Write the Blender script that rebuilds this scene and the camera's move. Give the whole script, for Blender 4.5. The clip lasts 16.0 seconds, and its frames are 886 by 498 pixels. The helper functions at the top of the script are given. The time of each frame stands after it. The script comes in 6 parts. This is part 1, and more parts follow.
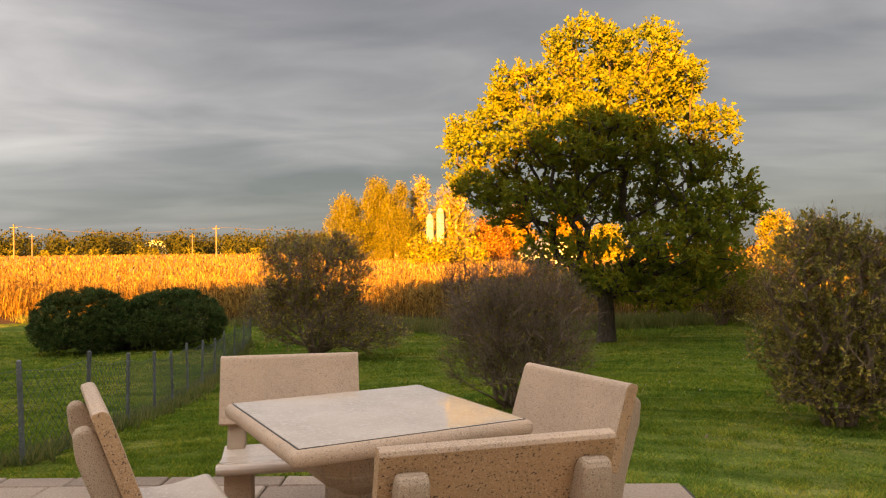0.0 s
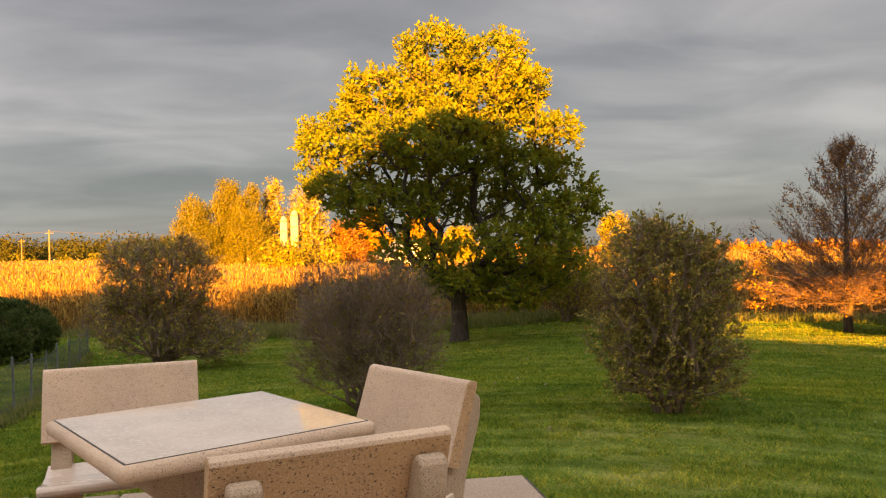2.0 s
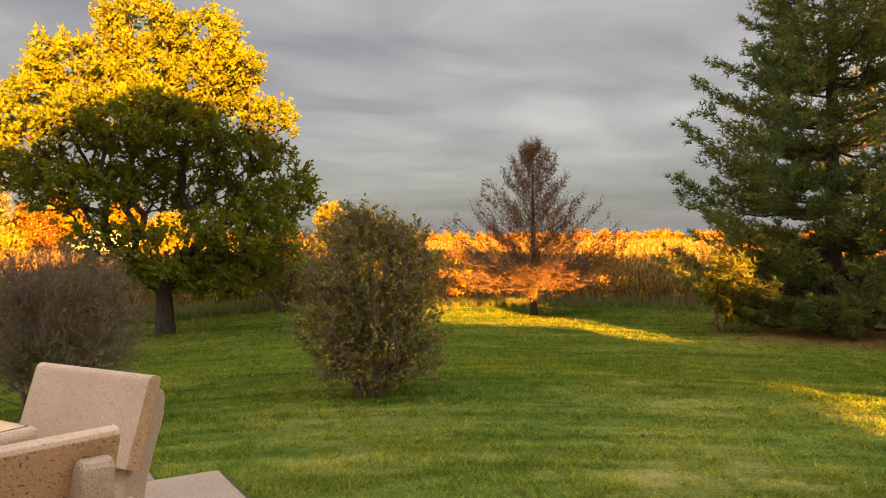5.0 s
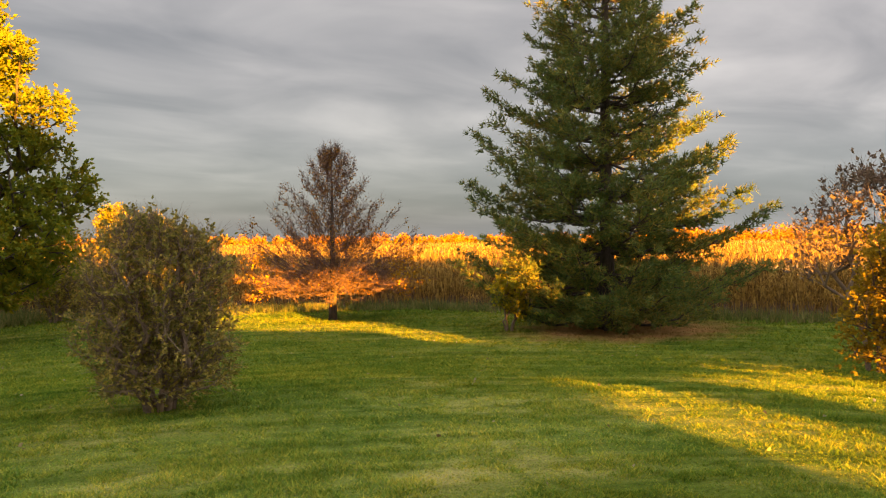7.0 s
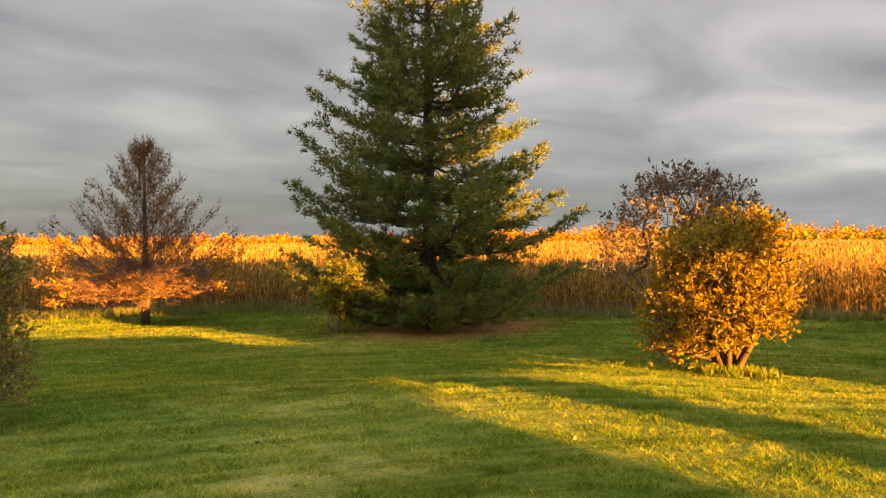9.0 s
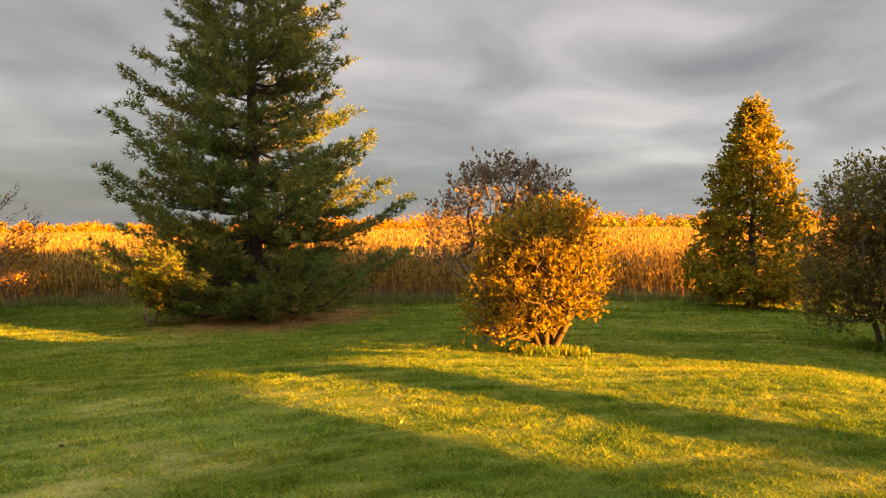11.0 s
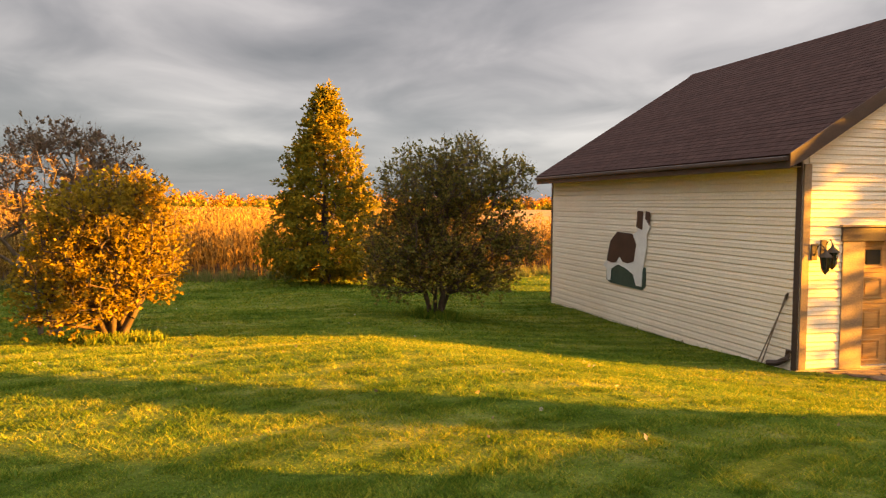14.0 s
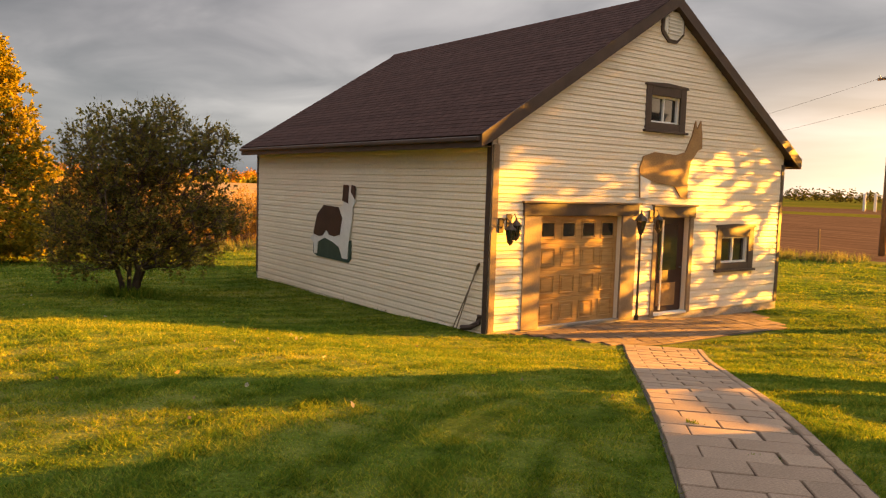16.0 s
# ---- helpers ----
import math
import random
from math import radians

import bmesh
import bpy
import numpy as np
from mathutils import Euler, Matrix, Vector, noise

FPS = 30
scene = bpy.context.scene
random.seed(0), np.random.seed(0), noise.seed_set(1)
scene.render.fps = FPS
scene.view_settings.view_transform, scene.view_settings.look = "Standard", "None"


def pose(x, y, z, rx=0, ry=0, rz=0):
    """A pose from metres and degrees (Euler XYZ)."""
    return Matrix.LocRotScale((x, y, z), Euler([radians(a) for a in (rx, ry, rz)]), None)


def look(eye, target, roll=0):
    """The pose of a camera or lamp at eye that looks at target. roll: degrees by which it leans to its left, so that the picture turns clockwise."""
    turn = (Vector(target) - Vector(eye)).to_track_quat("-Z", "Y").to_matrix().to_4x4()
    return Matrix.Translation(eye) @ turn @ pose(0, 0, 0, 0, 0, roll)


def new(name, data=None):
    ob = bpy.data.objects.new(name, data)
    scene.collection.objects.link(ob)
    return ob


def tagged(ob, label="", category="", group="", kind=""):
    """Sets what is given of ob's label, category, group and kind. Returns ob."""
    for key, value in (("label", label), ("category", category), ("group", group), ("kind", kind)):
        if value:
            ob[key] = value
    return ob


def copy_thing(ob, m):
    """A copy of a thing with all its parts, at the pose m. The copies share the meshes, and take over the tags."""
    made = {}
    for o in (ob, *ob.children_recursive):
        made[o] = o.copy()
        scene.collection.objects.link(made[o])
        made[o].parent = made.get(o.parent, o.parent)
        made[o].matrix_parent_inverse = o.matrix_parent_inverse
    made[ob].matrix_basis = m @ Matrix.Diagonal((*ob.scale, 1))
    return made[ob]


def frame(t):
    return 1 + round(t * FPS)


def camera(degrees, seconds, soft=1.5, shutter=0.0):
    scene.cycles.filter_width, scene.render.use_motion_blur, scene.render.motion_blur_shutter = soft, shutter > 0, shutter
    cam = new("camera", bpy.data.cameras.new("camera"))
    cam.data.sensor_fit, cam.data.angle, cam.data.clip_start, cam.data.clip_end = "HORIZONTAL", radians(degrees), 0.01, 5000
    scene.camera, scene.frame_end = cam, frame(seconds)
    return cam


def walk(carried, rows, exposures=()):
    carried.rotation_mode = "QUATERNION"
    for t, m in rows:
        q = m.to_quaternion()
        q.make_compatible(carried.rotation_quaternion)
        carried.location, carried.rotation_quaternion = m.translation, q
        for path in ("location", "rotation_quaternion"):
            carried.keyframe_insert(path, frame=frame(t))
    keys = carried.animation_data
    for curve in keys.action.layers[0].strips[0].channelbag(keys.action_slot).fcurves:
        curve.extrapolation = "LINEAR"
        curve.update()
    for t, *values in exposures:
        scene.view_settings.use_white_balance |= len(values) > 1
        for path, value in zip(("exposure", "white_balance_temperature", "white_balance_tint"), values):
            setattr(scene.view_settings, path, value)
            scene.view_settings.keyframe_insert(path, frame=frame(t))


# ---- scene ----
cam = camera(59.52, 16.0, soft=1.1, shutter=0.15)

PATH = [
    (0.0, pose(0.072, -0.165, 1.429, 90.275, 0.561, 0.697)),
    (0.5, pose(0.081, -0.168, 1.429, 90.403, 0.727, -1.879)),
    (1.0, pose(0.102, -0.168, 1.428, 90.452, 0.934, -4.537)),
    (1.5, pose(0.121, -0.169, 1.425, 90.374, 1.162, -7.165)),
    (2.0, pose(0.137, -0.171, 1.425, 90.283, 1.246, -9.902)),
    (2.5, pose(0.155, -0.171, 1.423, 90.156, 1.280, -12.804)),
    (3.0, pose(0.182, -0.176, 1.422, 90.006, 1.271, -15.834)),
    (3.5, pose(0.205, -0.181, 1.418, 89.826, 1.148, -19.112)),
    (4.0, pose(0.231, -0.189, 1.415, 89.581, 0.968, -22.697)),
    (4.5, pose(0.244, -0.190, 1.413, 89.331, 0.769, -26.571)),
    (5.0, pose(0.241, -0.187, 1.417, 89.137, 0.624, -30.581)),
    (7.5, pose(0.246, -0.203, 1.437, 89.360, 0.635, -48.541)),
    (8.0, pose(0.249, -0.214, 1.440, 89.395, 0.612, -51.620)),
    (8.5, pose(0.254, -0.222, 1.440, 89.342, 0.502, -54.959)),
    (9.0, pose(0.262, -0.227, 1.442, 89.201, 0.440, -58.169)),
    (11.5, pose(0.306, -0.247, 1.424, 87.858, 0.385, -74.458)),
    (12.0, pose(0.322, -0.268, 1.420, 87.521, 0.159, -78.648)),
    (12.5, pose(0.344, -0.302, 1.415, 87.239, -0.014, -83.517)),
    (13.0, pose(0.369, -0.327, 1.411, 86.988, -0.217, -88.646)),
    (13.5, pose(0.396, -0.329, 1.408, 86.799, -0.412, -94.401)),
    (14.0, pose(0.429, -0.321, 1.403, 86.721, -0.426, -101.001)),
    (14.5, pose(0.463, -0.314, 1.397, 86.408, -0.530, -106.649)),
    (15.0, pose(0.482, -0.315, 1.387, 85.986, -0.824, -112.212)),
    (15.5, pose(0.499, -0.331, 1.375, 85.529, -1.345, -117.626)),
    (16.0, pose(0.534, -0.360, 1.363, 85.262, -1.801, -122.400)),
]
walk(cam, PATH, [(t, stops, 6830, 13) for t, stops in ((0.0, 2.92), (2.0, 3.0), (3.5, 3.05), (5.0, 3.16), (7.5, 3.18), (9.5, 3.06), (12.0, 3.1), (14.0, 3.03), (16.0, 2.71))])

# ---- light ----
SUN_YAW, SUN_UP = radians(14), radians(8.5)
LIGHT_DIR = Vector((math.sin(SUN_YAW) * math.cos(SUN_UP), math.cos(SUN_YAW) * math.cos(SUN_UP), -math.sin(SUN_UP)))
sun = new("sun", bpy.data.lights.new("sun", "SUN"))
sun.data.energy, sun.data.angle, sun.data.color = 6.5, radians(0.36), (1.0, 0.415, 0.036)
sun.matrix_world = look((0, 0, 60), Vector((0, 0, 60)) + LIGHT_DIR)


def link(nt, a, b):
    nt.links.new(a, b)


def math_node(nt, op, a, b=None, c=None, clamp=False):
    n = nt.nodes.new("ShaderNodeMath")
    n.operation, n.use_clamp = op, clamp
    for i, v in enumerate((a, b, c)):
        if v is None:
            continue
        if isinstance(v, (int, float)):
            n.inputs[i].default_value = v
        else:
            link(nt, v, n.inputs[i])
    return n.outputs[0]


def noise_node(nt, vec, scale, detail=4, rough=0.55, distort=0.0):
    n = nt.nodes.new("ShaderNodeTexNoise")
    n.inputs["Scale"].default_value, n.inputs["Detail"].default_value = scale, detail
    n.inputs["Roughness"].default_value, n.inputs["Distortion"].default_value = rough, distort
    if vec is not None:
        link(nt, vec, n.inputs["Vector"])
    return n.outputs["Fac"]


def ramp_node(nt, fac, stops):
    n = nt.nodes.new("ShaderNodeValToRGB")
    while len(n.color_ramp.elements) < len(stops):
        n.color_ramp.elements.new(0.5)
    for el, (p, c) in zip(n.color_ramp.elements, stops):
        el.position, el.color = p, (*c, 1)
    link(nt, fac, n.inputs["Fac"])
    return n.outputs["Color"]


def mix_node(nt, kind, fac, a, b):
    n = nt.nodes.new("ShaderNodeMix")
    n.data_type, n.blend_type = "RGBA", kind
    for sock, v in ((n.inputs[0], fac), (n.inputs[6], a), (n.inputs[7], b)):
        if isinstance(v, (int, float)):
            sock.default_value = v
        elif isinstance(v, tuple):
            sock.default_value = (*v, 1)
        else:
            link(nt, v, sock)
    return n.outputs[2]


def build_sky():
    """Layered rain clouds over a clear evening sky, brighter overhead and towards the sunset."""
    world = bpy.data.worlds.new("evening_sky")
    scene.world = world
    world.use_nodes = True
    nt = world.node_tree
    nt.nodes.clear()
    coord = nt.nodes.new("ShaderNodeTexCoord").outputs["Generated"]
    sep = nt.nodes.new("ShaderNodeSeparateXYZ")
    link(nt, coord, sep.inputs[0])
    x, y, z = sep.outputs
    lift = math_node(nt, "ADD", math_node(nt, "MAXIMUM", z, 0.0), 0.10)
    comb = nt.nodes.new("ShaderNodeCombineXYZ")
    link(nt, math_node(nt, "DIVIDE", x, lift), comb.inputs[0])
    link(nt, math_node(nt, "DIVIDE", y, lift), comb.inputs[1])
    plane = comb.outputs[0]
    stretch = nt.nodes.new("ShaderNodeMapping")
    link(nt, plane, stretch.inputs[0])
    stretch.inputs["Rotation"].default_value = (0, 0, radians(28))
    stretch.inputs["Scale"].default_value = (0.75, 1.0, 1.0)
    big = noise_node(nt, stretch.outputs[0], 0.34, 3, 0.45, 0.35)
    small = noise_node(nt, stretch.outputs[0], 1.3, 5, 0.5, 0.45)
    cover = math_node(nt, "ADD", math_node(nt, "MULTIPLY", big, 0.67), math_node(nt, "MULTIPLY", small, 0.33))
    clouds = ramp_node(nt, cover, [(0.36, (0.095, 0.097, 0.106)), (0.45, (0.17, 0.167, 0.175)), (0.53, (0.265, 0.257, 0.26)), (0.64, (0.43, 0.415, 0.405))])
    # the sky near the horizon: slate blue away from the sunset
    near = nt.nodes.new("ShaderNodeMapRange")
    near.interpolation_type = "SMOOTHSTEP"
    link(nt, z, near.inputs["Value"])
    near.inputs["From Min"].default_value, near.inputs["From Max"].default_value = 0.0, 0.20
    near.inputs["To Min"].default_value, near.inputs["To Max"].default_value = 0.75, 0.0
    col = mix_node(nt, "MIX", near.outputs[0], clouds, (0.115, 0.135, 0.152))
    # glow where the sun has got under the clouds, and its fainter spread to the north-west
    dot = nt.nodes.new("ShaderNodeVectorMath")
    dot.operation = "DOT_PRODUCT"
    link(nt, coord, dot.inputs[0])
    dot.inputs[1].default_value = (-0.36, -0.93, 0.03)
    glow = math_node(nt, "POWER", math_node(nt, "MAXIMUM", math_node(nt, "MULTIPLY_ADD", dot.outputs["Value"], 0.5, 0.5), 0.0), 9.0)
    low = nt.nodes.new("ShaderNodeMapRange")
    link(nt, z, low.inputs["Value"])
    low.inputs["From Min"].default_value, low.inputs["From Max"].default_value = 0.0, 0.18
    low.inputs["To Min"].default_value, low.inputs["To Max"].default_value = 1.0, 0.0
    glow = math_node(nt, "MULTIPLY", glow, low.outputs[0])
    col = mix_node(nt, "ADD", glow, col, (4.4, 3.0, 1.75))
    side = nt.nodes.new("ShaderNodeVectorMath")
    side.operation = "DOT_PRODUCT"
    link(nt, coord, side.inputs[0])
    side.inputs[1].default_value = (0.9, -0.43, 0.0)
    tilt = nt.nodes.new("ShaderNodeVectorMath")
    tilt.operation = "SCALE"
    link(nt, col, tilt.inputs[0])
    link(nt, math_node(nt, "MULTIPLY_ADD", math_node(nt, "MAXIMUM", math_node(nt, "MAXIMUM", math_node(nt, "ADD", side.outputs["Value"], 0.05), 0.36), math_node(nt, "MULTIPLY", side.outputs["Value"], -0.85)), 1.05, 0.62), tilt.inputs["Scale"])
    col = tilt.outputs[0]
    # broad brightening overhead, as under any overcast sky
    up = nt.nodes.new("ShaderNodeMapRange")
    up.interpolation_type = "SMOOTHSTEP"
    link(nt, z, up.inputs["Value"])
    up.inputs["From Min"].default_value, up.inputs["From Max"].default_value = 0.30, 0.66
    up.inputs["To Min"].default_value, up.inputs["To Max"].default_value = 1.0, 4.3
    boost = nt.nodes.new("ShaderNodeVectorMath")
    boost.operation = "SCALE"
    link(nt, col, boost.inputs[0])
    link(nt, up.outputs[0], boost.inputs["Scale"])
    sky = nt.nodes.new("ShaderNodeTexSky")
    sky.sky_type, sky.sun_disc = "NISHITA", False
    sky.sun_elevation, sky.sun_rotation = SUN_UP, math.atan2(-LIGHT_DIR.x, -LIGHT_DIR.y)
    clear = nt.nodes.new("ShaderNodeBackground")
    link(nt, sky.outputs[0], clear.inputs["Color"])
    clear.inputs["Strength"].default_value = 0.022
    deck = nt.nodes.new("ShaderNodeBackground")
    link(nt, boost.outputs[0], deck.inputs["Color"])
    deck.inputs["Strength"].default_value = 0.195
    both = nt.nodes.new("ShaderNodeMixShader")
    both.inputs[0].default_value = 0.88
    link(nt, clear.outputs[0], both.inputs[1])
    link(nt, deck.outputs[0], both.inputs[2])
    out = nt.nodes.new("ShaderNodeOutputWorld")
    link(nt, both.outputs[0], out.inputs["Surface"])


build_sky()


# ---- materials ----
def surface(name, stops, scale=4.0, fine=60.0, rough=0.8, bump=0.15, metal=0.0, spec=0.4, vary="", vary_amount=0.5, thin=0.0, fine_mix=0.35, detail=4, stretch=None, coat=0.0):
    """A procedural material: a colour ramp over noise at one scale, darkened and roughened by finer noise.
    vary: 'island' or 'object' shifts the ramp from piece to piece. thin: how much light passes through (leaves)."""
    m = bpy.data.materials.new(name)
    m.use_nodes = True
    nt = m.node_tree
    bsdf = nt.nodes["Principled BSDF"]
    vec = nt.nodes.new("ShaderNodeTexCoord").outputs["Object"]
    if stretch:
        mp = nt.nodes.new("ShaderNodeMapping")
        link(nt, vec, mp.inputs[0])
        mp.inputs["Scale"].default_value = stretch
        vec = mp.outputs[0]
    fac = noise_node(nt, vec, scale, detail)
    if vary:
        if vary == "island":
            r = nt.nodes.new("ShaderNodeNewGeometry").outputs["Random Per Island"]
        else:
            r = nt.nodes.new("ShaderNodeObjectInfo").outputs["Random"]
        fac = math_node(nt, "ADD", math_node(nt, "MULTIPLY", fac, 1 - vary_amount), math_node(nt, "MULTIPLY", r, vary_amount))
    col = ramp_node(nt, fac, stops)
    grain = noise_node(nt, vec, fine, 3, 0.6)
    tone = ramp_node(nt, grain, [(0.3, (1 - fine_mix,) * 3), (0.7, (1 + fine_mix * 0.25,) * 3)])
    col = mix_node(nt, "MULTIPLY", 1.0, col, tone)
    link(nt, col, bsdf.inputs["Base Color"])
    bsdf.inputs["Roughness"].default_value, bsdf.inputs["Metallic"].default_value = rough, metal
    bsdf.inputs["Specular IOR Level"].default_value = spec
    bsdf.inputs["Coat Weight"].default_value = coat
    if bump:
        b = nt.nodes.new("ShaderNodeBump")
        b.inputs["Strength"].default_value, b.inputs["Distance"].default_value = bump, 0.01
        link(nt, grain, b.inputs["Height"])
        link(nt, b.outputs[0], bsdf.inputs["Normal"])
    if thin:
        tr = nt.nodes.new("ShaderNodeBsdfTranslucent")
        link(nt, col, tr.inputs["Color"])
        mx = nt.nodes.new("ShaderNodeMixShader")
        mx.inputs[0].default_value = thin
        link(nt, bsdf.outputs[0], mx.inputs[1])
        link(nt, tr.outputs[0], mx.inputs[2])
        link(nt, mx.outputs[0], nt.nodes["Material Output"].inputs["Surface"])
    return m


def speckled(name, base, dark, light, rough=0.6, scale=170.0, dark_cut=0.36):
    """Granite: a grainy ground with dark and light flecks."""
    m = bpy.data.materials.new(name)
    m.use_nodes = True
    nt = m.node_tree
    bsdf = nt.nodes["Principled BSDF"]
    vec = nt.nodes.new("ShaderNodeTexCoord").outputs["Object"]
    cloud = noise_node(nt, vec, 3.0, 3)
    col = ramp_node(nt, cloud, [(0.3, tuple(c * 0.85 for c in base)), (0.7, tuple(min(1, c * 1.1) for c in base))])
    g1 = noise_node(nt, vec, scale, 2, 0.7)
    col = mix_node(nt, "MIX", ramp_node(nt, g1, [(0.52, (0, 0, 0)), (0.66, (1, 1, 1))]), col, light)
    g2 = noise_node(nt, vec, scale * 0.62, 3, 0.75)
    col = mix_node(nt, "MIX", ramp_node(nt, g2, [(dark_cut, (1, 1, 1)), (dark_cut + 0.06, (0, 0, 0))]), col, dark)
    link(nt, col, bsdf.inputs["Base Color"])
    bsdf.inputs["Roughness"].default_value = rough
    b = nt.nodes.new("ShaderNodeBump")
    b.inputs["Strength"].default_value, b.inputs["Distance"].default_value = 0.35 if rough > 0.4 else 0.003, 0.004
    link(nt, g1, b.inputs["Height"])
    link(nt, b.outputs[0], bsdf.inputs["Normal"])
    return m


def lawn_material(name, stops, blades):
    """Turf and its blades, with the mower's curved tracks and drier patches."""
    m = bpy.data.materials.new(name)
    m.use_nodes = True
    nt = m.node_tree
    bsdf = nt.nodes["Principled BSDF"]
    vec = nt.nodes.new("ShaderNodeTexCoord").outputs["Object"]
    fac = noise_node(nt, vec, 0.5, 5, 0.65)
    if blades:
        r = nt.nodes.new("ShaderNodeNewGeometry").outputs["Random Per Island"]
        fac = math_node(nt, "ADD", math_node(nt, "MULTIPLY", fac, 0.6), math_node(nt, "MULTIPLY", r, 0.4))
    col = ramp_node(nt, fac, stops)
    # mower passes: long streaks that bend round the house
    sep = nt.nodes.new("ShaderNodeSeparateXYZ")
    link(nt, vec, sep.inputs[0])
    ax, ay = math_node(nt, "ADD", sep.outputs[0], 3.0), math_node(nt, "ADD", sep.outputs[1], 8.0)
    dist = math_node(nt, "SQRT", math_node(nt, "ADD", math_node(nt, "MULTIPLY", ax, ax), math_node(nt, "MULTIPLY", ay, ay)))
    comb = nt.nodes.new("ShaderNodeCombineXYZ")
    link(nt, math_node(nt, "MULTIPLY", dist, 2.6), comb.inputs[0])
    link(nt, math_node(nt, "MULTIPLY", math_node(nt, "ARCTAN2", ay, ax), 4.0), comb.inputs[1])
    streak = noise_node(nt, comb.outputs[0], 1.0, 4, 0.6, 0.4)
    stripe = ramp_node(nt, streak, [(0.36, (0.62, 0.70, 0.60)), (0.5, (1.0, 1.0, 1.0)), (0.64, (1.28, 1.2, 1.34))])
    col = mix_node(nt, "MULTIPLY", 1.0, col, stripe)
    patch = noise_node(nt, vec, 2.6, 4, 0.65)
    col = mix_node(nt, "MULTIPLY", 1.0, col, ramp_node(nt, patch, [(0.32, (0.74, 0.80, 0.72)), (0.5, (1.0, 1.0, 1.0)), (0.7, (1.22, 1.14, 1.28))]))
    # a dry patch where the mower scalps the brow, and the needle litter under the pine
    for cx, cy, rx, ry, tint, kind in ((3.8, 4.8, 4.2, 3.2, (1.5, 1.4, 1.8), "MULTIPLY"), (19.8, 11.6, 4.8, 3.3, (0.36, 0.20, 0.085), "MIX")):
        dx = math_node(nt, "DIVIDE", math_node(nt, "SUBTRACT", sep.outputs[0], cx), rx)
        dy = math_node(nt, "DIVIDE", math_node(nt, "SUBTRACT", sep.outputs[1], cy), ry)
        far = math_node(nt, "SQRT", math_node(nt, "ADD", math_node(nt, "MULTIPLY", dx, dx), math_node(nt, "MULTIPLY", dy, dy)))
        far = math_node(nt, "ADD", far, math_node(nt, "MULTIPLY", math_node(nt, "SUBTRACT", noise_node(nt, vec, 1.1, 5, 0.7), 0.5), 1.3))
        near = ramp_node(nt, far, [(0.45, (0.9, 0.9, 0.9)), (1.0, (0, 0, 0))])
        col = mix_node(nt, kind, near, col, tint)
    grain = noise_node(nt, vec, 38, 4, 0.7)
    col = mix_node(nt, "MULTIPLY", 1.0, col, ramp_node(nt, grain, [(0.3, (0.6, 0.6, 0.55)), (0.7, (1.2, 1.15, 1.1))]))
    link(nt, col, bsdf.inputs["Base Color"])
    bsdf.inputs["Roughness"].default_value = 0.95
    bsdf.inputs["Specular IOR Level"].default_value = 0.0
    if blades:
        tr = nt.nodes.new("ShaderNodeBsdfTranslucent")
        link(nt, col, tr.inputs["Color"])
        mx = nt.nodes.new("ShaderNodeMixShader")
        mx.inputs[0].default_value = 0.4
        link(nt, bsdf.outputs[0], mx.inputs[1])
        link(nt, tr.outputs[0], mx.inputs[2])
        link(nt, mx.outputs[0], nt.nodes["Material Output"].inputs["Surface"])
    else:
        b = nt.nodes.new("ShaderNodeBump")
        b.inputs["Strength"].default_value, b.inputs["Distance"].default_value = 1.0, 0.11
        tufts = noise_node(nt, vec, 6.5, 3, 0.6)
        rows = math_node(nt, "SINE", math_node(nt, "MULTIPLY", math_node(nt, "ADD", dist, noise_node(nt, vec, 0.4, 2)), 10.1))
        relief = math_node(nt, "ADD", math_node(nt, "MULTIPLY", tufts, 0.62), math_node(nt, "MULTIPLY", grain, 0.3))
        link(nt, math_node(nt, "MULTIPLY_ADD", rows, 0.035, relief), b.inputs["Height"])
        link(nt, b.outputs[0], bsdf.inputs["Normal"])
    return m


TURF = lawn_material("lawn_turf", [(0.3, (0.070, 0.120, 0.020)), (0.5, (0.125, 0.170, 0.030)), (0.7, (0.23, 0.24, 0.065))], False)
BLADE = lawn_material("grass_blade", [(0.25, (0.072, 0.160, 0.022)), (0.5, (0.165, 0.245, 0.028)), (0.75, (0.36, 0.345, 0.040))], True)
SOIL = surface("field_soil", [(0.3, (0.07, 0.045, 0.03)), (0.7, (0.12, 0.08, 0.05))], 0.5, 9, 1.0, 0.3, spec=0.0, stretch=(1, 4, 1))
PLOUGHED = surface("ploughed_soil", [(0.3, (0.075, 0.050, 0.034)), (0.7, (0.13, 0.088, 0.060))], 0.12, 2.5, 1.0, 0.2, spec=0.0, stretch=(1, 7, 1))
MEADOW = surface("far_meadow", [(0.3, (0.05, 0.08, 0.012)), (0.7, (0.13, 0.12, 0.022))], 0.02, 0.8, 1.0, 0.1, spec=0.0)
CORN = surface("dry_corn", [(0.2, (0.14, 0.085, 0.028)), (0.5, (0.33, 0.205, 0.050)), (0.85, (0.53, 0.35, 0.09))], 0.5, 20, 0.9, 0, spec=0.05, vary="island", vary_amount=0.7, thin=0.5)
CANOPY = surface("corn_canopy", [(0.3, (0.22, 0.135, 0.05)), (0.7, (0.36, 0.235, 0.085))], 0.8, 9, 0.9, 0.9, stretch=(1, 1, 1))
BARK = surface("bark", [(0.3, (0.035, 0.027, 0.02)), (0.7, (0.10, 0.078, 0.06))], 6, 40, 0.95, 0.7, stretch=(3, 3, 0.6))
